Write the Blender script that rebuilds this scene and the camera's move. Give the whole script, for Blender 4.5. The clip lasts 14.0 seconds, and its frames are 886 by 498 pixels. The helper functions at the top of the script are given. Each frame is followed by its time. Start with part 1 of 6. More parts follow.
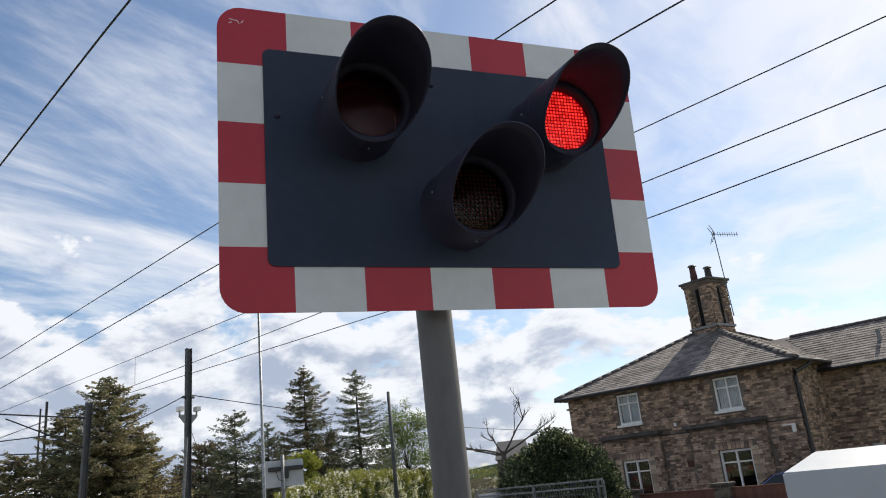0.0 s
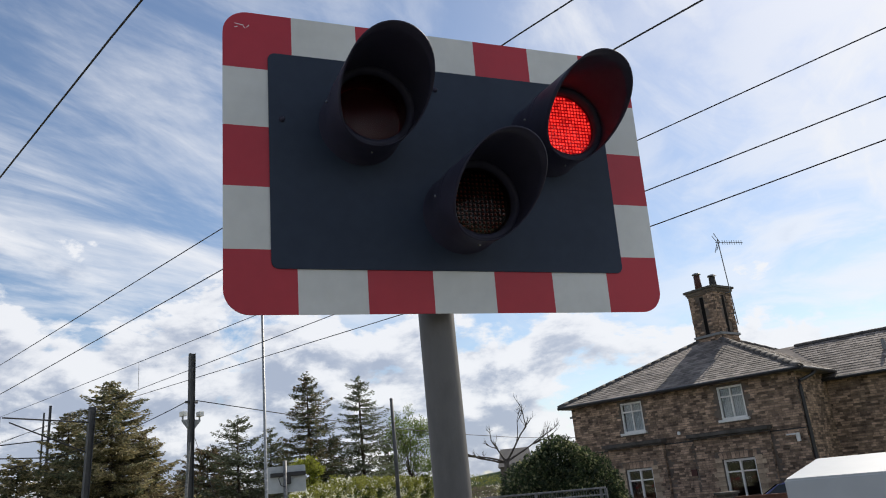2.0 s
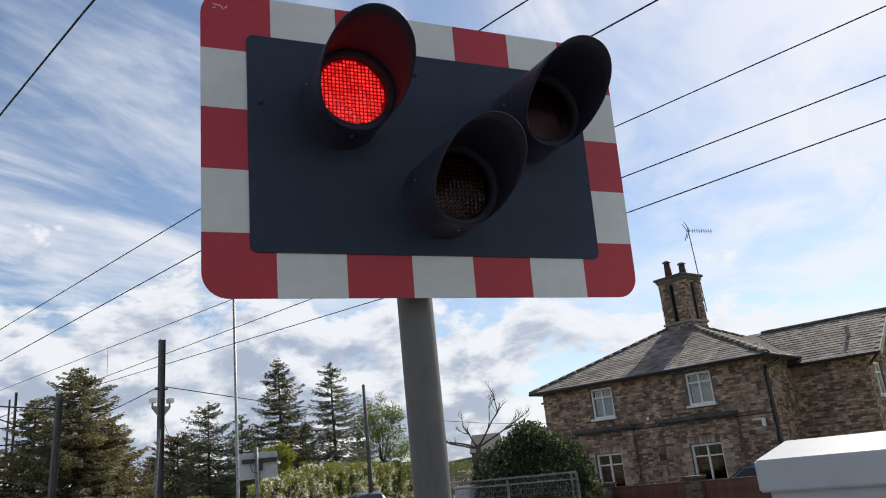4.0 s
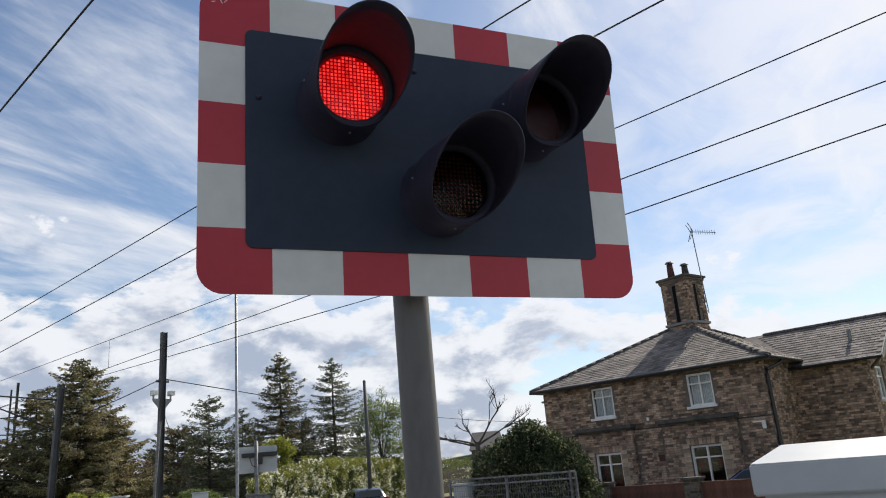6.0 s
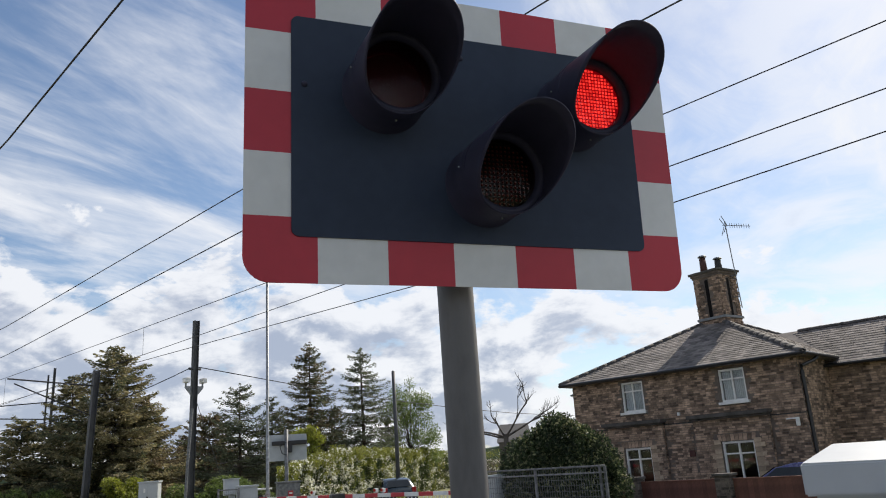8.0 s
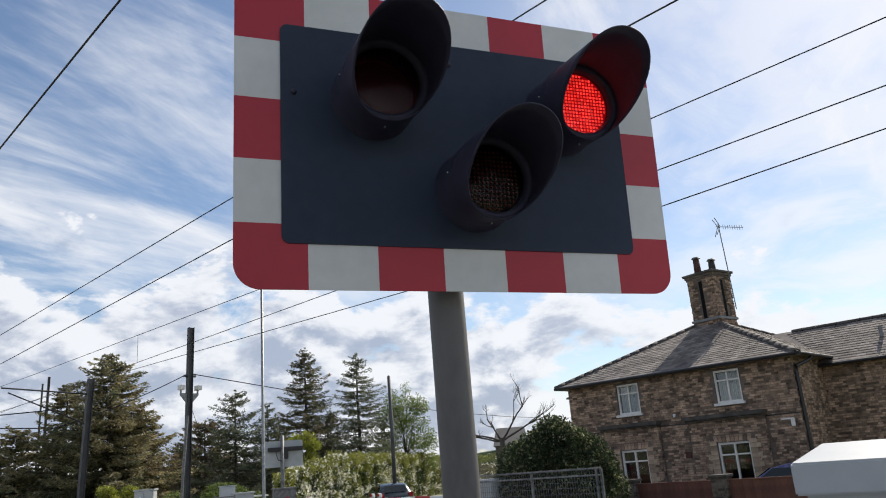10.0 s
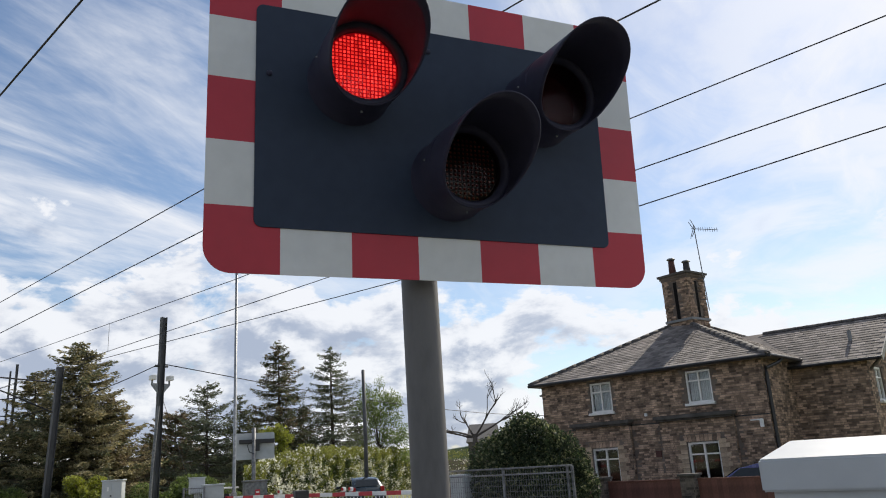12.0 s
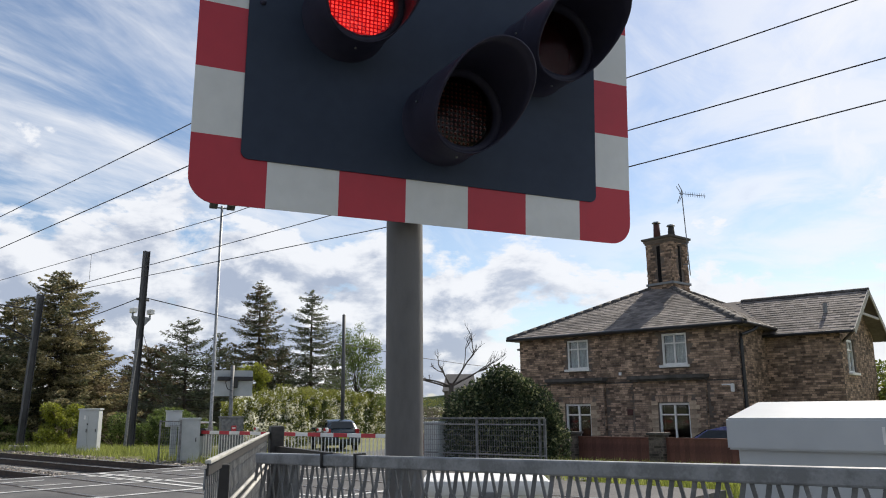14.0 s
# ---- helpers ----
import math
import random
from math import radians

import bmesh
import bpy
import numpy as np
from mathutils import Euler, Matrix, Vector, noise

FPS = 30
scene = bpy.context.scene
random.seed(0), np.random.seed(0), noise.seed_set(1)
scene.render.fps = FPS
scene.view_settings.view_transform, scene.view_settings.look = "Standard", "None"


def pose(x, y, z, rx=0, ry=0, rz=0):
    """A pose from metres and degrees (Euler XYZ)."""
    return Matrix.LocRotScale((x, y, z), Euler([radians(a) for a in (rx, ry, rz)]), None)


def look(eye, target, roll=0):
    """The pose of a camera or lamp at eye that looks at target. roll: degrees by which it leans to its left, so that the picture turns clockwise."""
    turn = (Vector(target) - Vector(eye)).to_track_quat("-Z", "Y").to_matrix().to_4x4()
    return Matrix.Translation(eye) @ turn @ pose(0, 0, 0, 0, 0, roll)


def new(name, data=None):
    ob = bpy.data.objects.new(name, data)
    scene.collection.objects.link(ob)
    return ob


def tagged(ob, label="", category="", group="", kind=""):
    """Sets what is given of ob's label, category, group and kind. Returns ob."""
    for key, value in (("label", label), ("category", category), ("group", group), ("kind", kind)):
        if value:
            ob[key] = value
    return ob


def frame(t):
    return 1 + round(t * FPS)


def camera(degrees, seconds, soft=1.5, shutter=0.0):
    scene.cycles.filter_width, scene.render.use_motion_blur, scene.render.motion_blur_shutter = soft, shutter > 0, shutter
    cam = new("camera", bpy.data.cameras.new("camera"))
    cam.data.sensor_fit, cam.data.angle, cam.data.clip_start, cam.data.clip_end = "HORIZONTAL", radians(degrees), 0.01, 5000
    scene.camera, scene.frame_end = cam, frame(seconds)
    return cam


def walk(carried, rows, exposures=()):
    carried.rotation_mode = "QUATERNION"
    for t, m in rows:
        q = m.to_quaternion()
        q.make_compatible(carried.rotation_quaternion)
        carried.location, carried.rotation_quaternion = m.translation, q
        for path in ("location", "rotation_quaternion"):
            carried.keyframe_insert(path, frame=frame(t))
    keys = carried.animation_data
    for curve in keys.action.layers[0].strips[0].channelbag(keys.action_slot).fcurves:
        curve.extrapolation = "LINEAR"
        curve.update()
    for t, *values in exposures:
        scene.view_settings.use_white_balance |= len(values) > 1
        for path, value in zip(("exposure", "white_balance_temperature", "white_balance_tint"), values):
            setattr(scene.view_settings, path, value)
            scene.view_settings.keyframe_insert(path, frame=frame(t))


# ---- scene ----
cam = camera(60.12, 14.0, soft=1.05)

PATH = [
    (0.0, pose(-0.890, -2.035, 1.619, 107.14, 5.80, -20.65)),
    (0.5, pose(-0.882, -2.043, 1.618, 107.37, 6.07, -20.34)),
    (1.0, pose(-0.885, -2.047, 1.611, 107.56, 5.74, -20.30)),
    (1.5, pose(-0.888, -2.049, 1.611, 107.71, 5.54, -20.31)),
    (2.0, pose(-0.889, -2.042, 1.607, 107.67, 5.37, -20.46)),
    (2.5, pose(-0.890, -2.042, 1.602, 107.47, 5.27, -20.98)),
    (3.0, pose(-0.894, -2.049, 1.602, 107.08, 5.41, -21.78)),
    (3.5, pose(-0.912, -2.040, 1.600, 106.64, 5.75, -22.42)),
    (6.0, pose(-0.889, -2.043, 1.604, 106.27, 4.74, -22.54)),
    (6.5, pose(-0.895, -2.044, 1.593, 106.11, 3.92, -22.26)),
    (7.0, pose(-0.904, -2.045, 1.595, 106.00, 3.48, -21.77)),
    (7.5, pose(-0.916, -2.021, 1.589, 105.90, 3.38, -21.19)),
    (8.0, pose(-0.922, -1.992, 1.613, 105.79, 3.69, -20.61)),
    (10.5, pose(-0.907, -2.012, 1.609, 106.15, 4.62, -21.03)),
    (11.0, pose(-0.896, -2.006, 1.604, 106.16, 4.54, -21.68)),
    (11.5, pose(-0.902, -1.997, 1.601, 106.01, 4.19, -22.32)),
    (12.0, pose(-0.897, -1.988, 1.596, 105.64, 3.47, -22.83)),
    (12.5, pose(-0.897, -1.994, 1.592, 105.19, 2.61, -23.18)),
    (13.0, pose(-0.894, -1.981, 1.576, 104.53, 1.84, -23.52)),
    (13.5, pose(-0.893, -1.979, 1.578, 103.41, 1.03, -24.02)),
    (14.0, pose(-0.894, -1.983, 1.578, 101.90, 0.46, -24.64)),
]
walk(cam, PATH, [(0.0, 0.06), (0.4, -0.04), (2.5, -0.03), (6.0, -0.02), (8.0, 0.0), (14.0, 0.02)])

# ---- world, sun ----
SUN_AZ, SUN_EL = 62.5, 43.0     # degrees clockwise from +y, degrees up


def make_world():
    world = bpy.data.worlds.new("sky")
    scene.world = world
    world.use_nodes = True
    nt = world.node_tree
    nt.nodes.clear()
    N, L = nt.nodes.new, nt.links.new
    out, bg = N("ShaderNodeOutputWorld"), N("ShaderNodeBackground")
    sky = N("ShaderNodeTexSky")
    sky.sky_type, sky.sun_disc = "NISHITA", False
    sky.sun_elevation, sky.sun_rotation = radians(SUN_EL), radians(SUN_AZ)
    sky.air_density, sky.dust_density, sky.ozone_density = 1.0, 0.6, 2.2

    def math_node(op, a, b=None, clamp=False):
        m = N("ShaderNodeMath")
        m.operation, m.use_clamp = op, clamp
        for i, v in enumerate((a, b)):
            if v is None:
                continue
            if isinstance(v, (int, float)):
                m.inputs[i].default_value = v
            else:
                L(v, m.inputs[i])
        return m.outputs[0]

    def ramp(value, lo, hi):
        m = N("ShaderNodeMapRange")
        m.interpolation_type = "SMOOTHSTEP"
        m.inputs["From Min"].default_value, m.inputs["From Max"].default_value = lo, hi
        L(value, m.inputs["Value"])
        return m.outputs["Result"]

    def fbm(vector, scale, detail, rough, distort=0.0):
        t = N("ShaderNodeTexNoise")
        t.inputs["Scale"].default_value, t.inputs["Detail"].default_value = scale, detail
        t.inputs["Roughness"].default_value, t.inputs["Distortion"].default_value = rough, distort
        L(vector, t.inputs["Vector"])
        return t.outputs["Fac"]

    coord = N("ShaderNodeTexCoord").outputs["Generated"]
    sep = N("ShaderNodeSeparateXYZ")
    L(coord, sep.inputs[0])
    up = sep.outputs["Z"]
    # layers of cloud on flat sheets: direction divided by its height
    height = math_node("MAXIMUM", math_node("ADD", up, 0.12), 0.02)
    com = N("ShaderNodeCombineXYZ")
    L(math_node("DIVIDE", sep.outputs["X"], height), com.inputs[0])
    L(math_node("DIVIDE", sep.outputs["Y"], height), com.inputs[1])
    sheet = com.outputs[0]
    # high streaks, drawn out along one wind direction
    turn, mp = N("ShaderNodeMapping"), N("ShaderNodeMapping")
    turn.inputs["Rotation"].default_value = (0, 0, radians(CIRRUS_TURN))
    L(sheet, turn.inputs["Vector"])
    mp.inputs["Scale"].default_value = (0.55, 1.35, 1)
    mp.inputs["Location"].default_value = CIRRUS_SHIFT
    L(turn.outputs[0], mp.inputs["Vector"])
    streak = fbm(mp.outputs[0], 1.25, 12, 0.60, 1.3)
    wisp = fbm(mp.outputs[0], 7.0, 6, 0.6, 0.9)
    streak = math_node("ADD", streak, math_node("MULTIPLY", math_node("SUBTRACT", wisp, 0.5), 0.22))
    streak = ramp(streak, 0.36, 0.78)
    high = math_node("MULTIPLY", streak, ramp(up, 0.10, 0.30))
    # heaps near the horizon, by direction so that they stay round
    mp2 = N("ShaderNodeMapping")
    mp2.inputs["Scale"].default_value = (1, 1, 1.9)
    mp2.inputs["Location"].default_value = HEAP_SHIFT
    L(coord, mp2.inputs["Vector"])
    lift = N("ShaderNodeMapping")
    lift.inputs["Location"].default_value = (0.012, 0.0, 0.05)
    L(mp2.outputs[0], lift.inputs["Vector"])
    heap = fbm(mp2.outputs[0], 7.6, 14, 0.58, 0.15)
    above = fbm(lift.outputs[0], 7.6, 10, 0.58, 0.15)
    band = math_node("SUBTRACT", 0.70, math_node("MULTIPLY", ramp(up, 0.42, 0.08), 0.31))
    band = math_node("SUBTRACT", band, math_node("MULTIPLY", ramp(sep.outputs["X"], 0.55, 0.15), math_node("MULTIPLY", ramp(up, 0.42, 0.22), 0.10)))
    lump = math_node("MULTIPLY", math_node("SUBTRACT", heap, band), 13.0, True)
    # soft veil towards the sun's side
    veil = math_node("MULTIPLY", ramp(sep.outputs["X"], 0.30, 0.85), ramp(fbm(sheet, 1.9, 9, 0.58, 0.4), 0.36, 0.60))
    veil = math_node("MULTIPLY", veil, 0.85)
    cover = math_node("MAXIMUM", math_node("MAXIMUM", high, veil), lump)
    # undersides, with more cloud above them, go grey
    shade = math_node("MULTIPLY", ramp(math_node("SUBTRACT", above, band), 0.02, 0.24), ramp(math_node("SUBTRACT", above, heap), -0.13, 0.05))
    shade = math_node("MULTIPLY", math_node("MULTIPLY", shade, 0.95), ramp(sep.outputs["X"], 0.95, 0.40))
    tone = N("ShaderNodeMix")
    tone.data_type = "RGBA"
    L(shade, tone.inputs["Factor"])
    tone.inputs["A"].default_value = CLOUD_LIT
    tone.inputs["B"].default_value = CLOUD_GREY
    mix = N("ShaderNodeMix")
    mix.data_type = "RGBA"
    L(math_node("MULTIPLY", cover, 0.93), mix.inputs["Factor"])
    L(sky.outputs[0], mix.inputs["A"])
    L(tone.outputs["Result"], mix.inputs["B"])
    L(mix.outputs["Result"], bg.inputs["Color"])
    bg.inputs["Strength"].default_value = 0.12
    L(bg.outputs[0], out.inputs[0])


CIRRUS_TURN, CIRRUS_SHIFT, HEAP_SHIFT = -38.0, (0.3, 0.1, 0.0), (0.37, 0.11, 0.0)
CLOUD_LIT, CLOUD_GREY = (7.7, 7.8, 8.1, 1), (3.3, 3.8, 4.9, 1)
make_world()
a, e = radians(SUN_AZ), radians(SUN_EL)
sun = new("sun", bpy.data.lights.new("sun", "SUN"))
sun.data.energy, sun.data.angle, sun.data.color = 5.0, radians(0.6), (1, 0.91, 0.78)
sun.matrix_world = look((60 * math.sin(a) * math.cos(e), 60 * math.cos(a) * math.cos(e), 60 * math.sin(e)), (0, 0, 0))
scene.view_settings.exposure = 0.0


# ---- materials ----
def material(name, dark, light, rough=0.6, metal=0.0, scale=6.0, bump=0.0, bump_scale=60.0, random_tone=0.0, island=0.0, stretch=(1, 1, 1), spread=(0.35, 0.65), coat=0.0, detail=6):
    """Two tones mixed by noise at two scales, fine relief, and a tone that differs from piece to piece."""
    m = bpy.data.materials.new(name)
    m.use_nodes = True
    nt = m.node_tree
    N, L = nt.nodes.new, nt.links.new
    b = nt.nodes["Principled BSDF"]
    tc, mp = N("ShaderNodeTexCoord"), N("ShaderNodeMapping")
    mp.inputs["Scale"].default_value = stretch
    L(tc.outputs["Object"], mp.inputs["Vector"])
    n1, n2 = N("ShaderNodeTexNoise"), N("ShaderNodeTexNoise")
    n1.inputs["Scale"].default_value, n1.inputs["Detail"].default_value = scale, detail
    n2.inputs["Scale"].default_value, n2.inputs["Detail"].default_value = scale * 9, 4
    L(mp.outputs[0], n1.inputs["Vector"])
    L(mp.outputs[0], n2.inputs["Vector"])
    add = N("ShaderNodeMath")
    add.operation = "MULTIPLY_ADD"
    add.inputs[1].default_value, add.inputs[2].default_value = 0.35, -0.175
    L(n2.outputs["Fac"], add.inputs[0])
    su = N("ShaderNodeMath")
    su.operation = "ADD"
    L(n1.outputs["Fac"], su.inputs[0])
    L(add.outputs[0], su.inputs[1])
    mr = N("ShaderNodeMapRange")
    mr.inputs["From Min"].default_value, mr.inputs["From Max"].default_value = spread
    L(su.outputs[0], mr.inputs["Value"])
    mix = N("ShaderNodeMix")
    mix.data_type = "RGBA"
    mix.inputs["A"].default_value, mix.inputs["B"].default_value = (*dark, 1), (*light, 1)
    L(mr.outputs["Result"], mix.inputs["Factor"])
    colour = mix.outputs["Result"]
    for amount, node, socket in ((random_tone, "ShaderNodeObjectInfo", "Random"), (island, "ShaderNodeNewGeometry", "Random Per Island")):
        if amount:
            r = N(node)
            v = N("ShaderNodeMapRange")
            v.inputs["To Min"].default_value, v.inputs["To Max"].default_value = 1 - amount, 1 + amount
            L(r.outputs[socket], v.inputs["Value"])
            hsv = N("ShaderNodeHueSaturation")
            L(v.outputs["Result"], hsv.inputs["Value"])
            L(colour, hsv.inputs["Color"])
            colour = hsv.outputs["Color"]
    L(colour, b.inputs["Base Color"])
    b.inputs["Metallic"].default_value = metal
    rr = N("ShaderNodeMapRange")
    rr.inputs["To Min"].default_value, rr.inputs["To Max"].default_value = max(0.04, rough - 0.09), min(1, rough + 0.09)
    L(n1.outputs["Fac"], rr.inputs["Value"])
    L(rr.outputs["Result"], b.inputs["Roughness"])
    b.inputs["Coat Weight"].default_value = coat
    if bump:
        nb, bp = N("ShaderNodeTexNoise"), N("ShaderNodeBump")
        nb.inputs["Scale"].default_value, nb.inputs["Detail"].default_value = bump_scale, 5
        L(mp.outputs[0], nb.inputs["Vector"])
        bp.inputs["Strength"].default_value, bp.inputs["Distance"].default_value = bump, 0.01
        L(nb.outputs["Fac"], bp.inputs["Height"])
        L(bp.outputs[0], b.inputs["Normal"])
    return m


def leaf_material(name, dark, light, island=0.35):
    m = material(name, dark, light, 0.55, scale=1.3, island=island)
    b = m.node_tree.nodes["Principled BSDF"]
    nt = m.node_tree
    tr, mx = nt.nodes.new("ShaderNodeBsdfTranslucent"), nt.nodes.new("ShaderNodeMixShader")
    nt.links.new(b.inputs["Base Color"].links[0].from_socket, tr.inputs["Color"])
    mx.inputs[0].default_value = 0.45
    nt.links.new(b.outputs[0], mx.inputs[1])
    nt.links.new(tr.outputs[0], mx.inputs[2])
    nt.links.new(mx.outputs[0], nt.nodes["Material Output"].inputs["Surface"])
    return m


def plain(name, colour, rough=0.5, metal=0.0, **kw):
    d = tuple(c * 0.82 for c in colour)
    return material(name, d, colour, rough, metal, **kw)


def glow(name, colour, strength, uneven=0.0):
    m = bpy.data.materials.new(name)
    m.use_nodes = True
    b = m.node_tree.nodes["Principled BSDF"]
    b.inputs["Base Color"].default_value = (*colour, 1)
    b.inputs["Emission Color"].default_value = (*colour, 1)
    b.inputs["Emission Strength"].default_value = strength
    if uneven:      # no two diodes shine alike
        geo, span_of = m.node_tree.nodes.new("ShaderNodeNewGeometry"), m.node_tree.nodes.new("ShaderNodeMapRange")
        span_of.inputs["To Min"].default_value, span_of.inputs["To Max"].default_value = strength * (1 - uneven), strength * (1 + uneven)
        m.node_tree.links.new(geo.outputs["Random Per Island"], span_of.inputs["Value"])
        m.node_tree.links.new(span_of.outputs["Result"], b.inputs["Emission Strength"])
    return m


def tinted_lens(name, tint, rough=0.22):
    """Clear moulded plastic: tinted see-through with a gloss on top."""
    m = bpy.data.materials.new(name)
    m.use_nodes = True
    nt = m.node_tree
    nt.nodes.clear()
    N, L = nt.nodes.new, nt.links.new
    out, mix, tr, gl, fr = N("ShaderNodeOutputMaterial"), N("ShaderNodeMixShader"), N("ShaderNodeBsdfTransparent"), N("ShaderNodeBsdfGlossy"), N("ShaderNodeFresnel")
    tr.inputs[0].default_value = (*tint, 1)
    gl.inputs["Roughness"].default_value = rough
    fr.inputs["IOR"].default_value = 1.32
    L(fr.outputs[0], mix.inputs[0])
    L(tr.outputs[0], mix.inputs[1])
    L(gl.outputs[0], mix.inputs[2])
    L(mix.outputs[0], out.inputs[0])
    return m


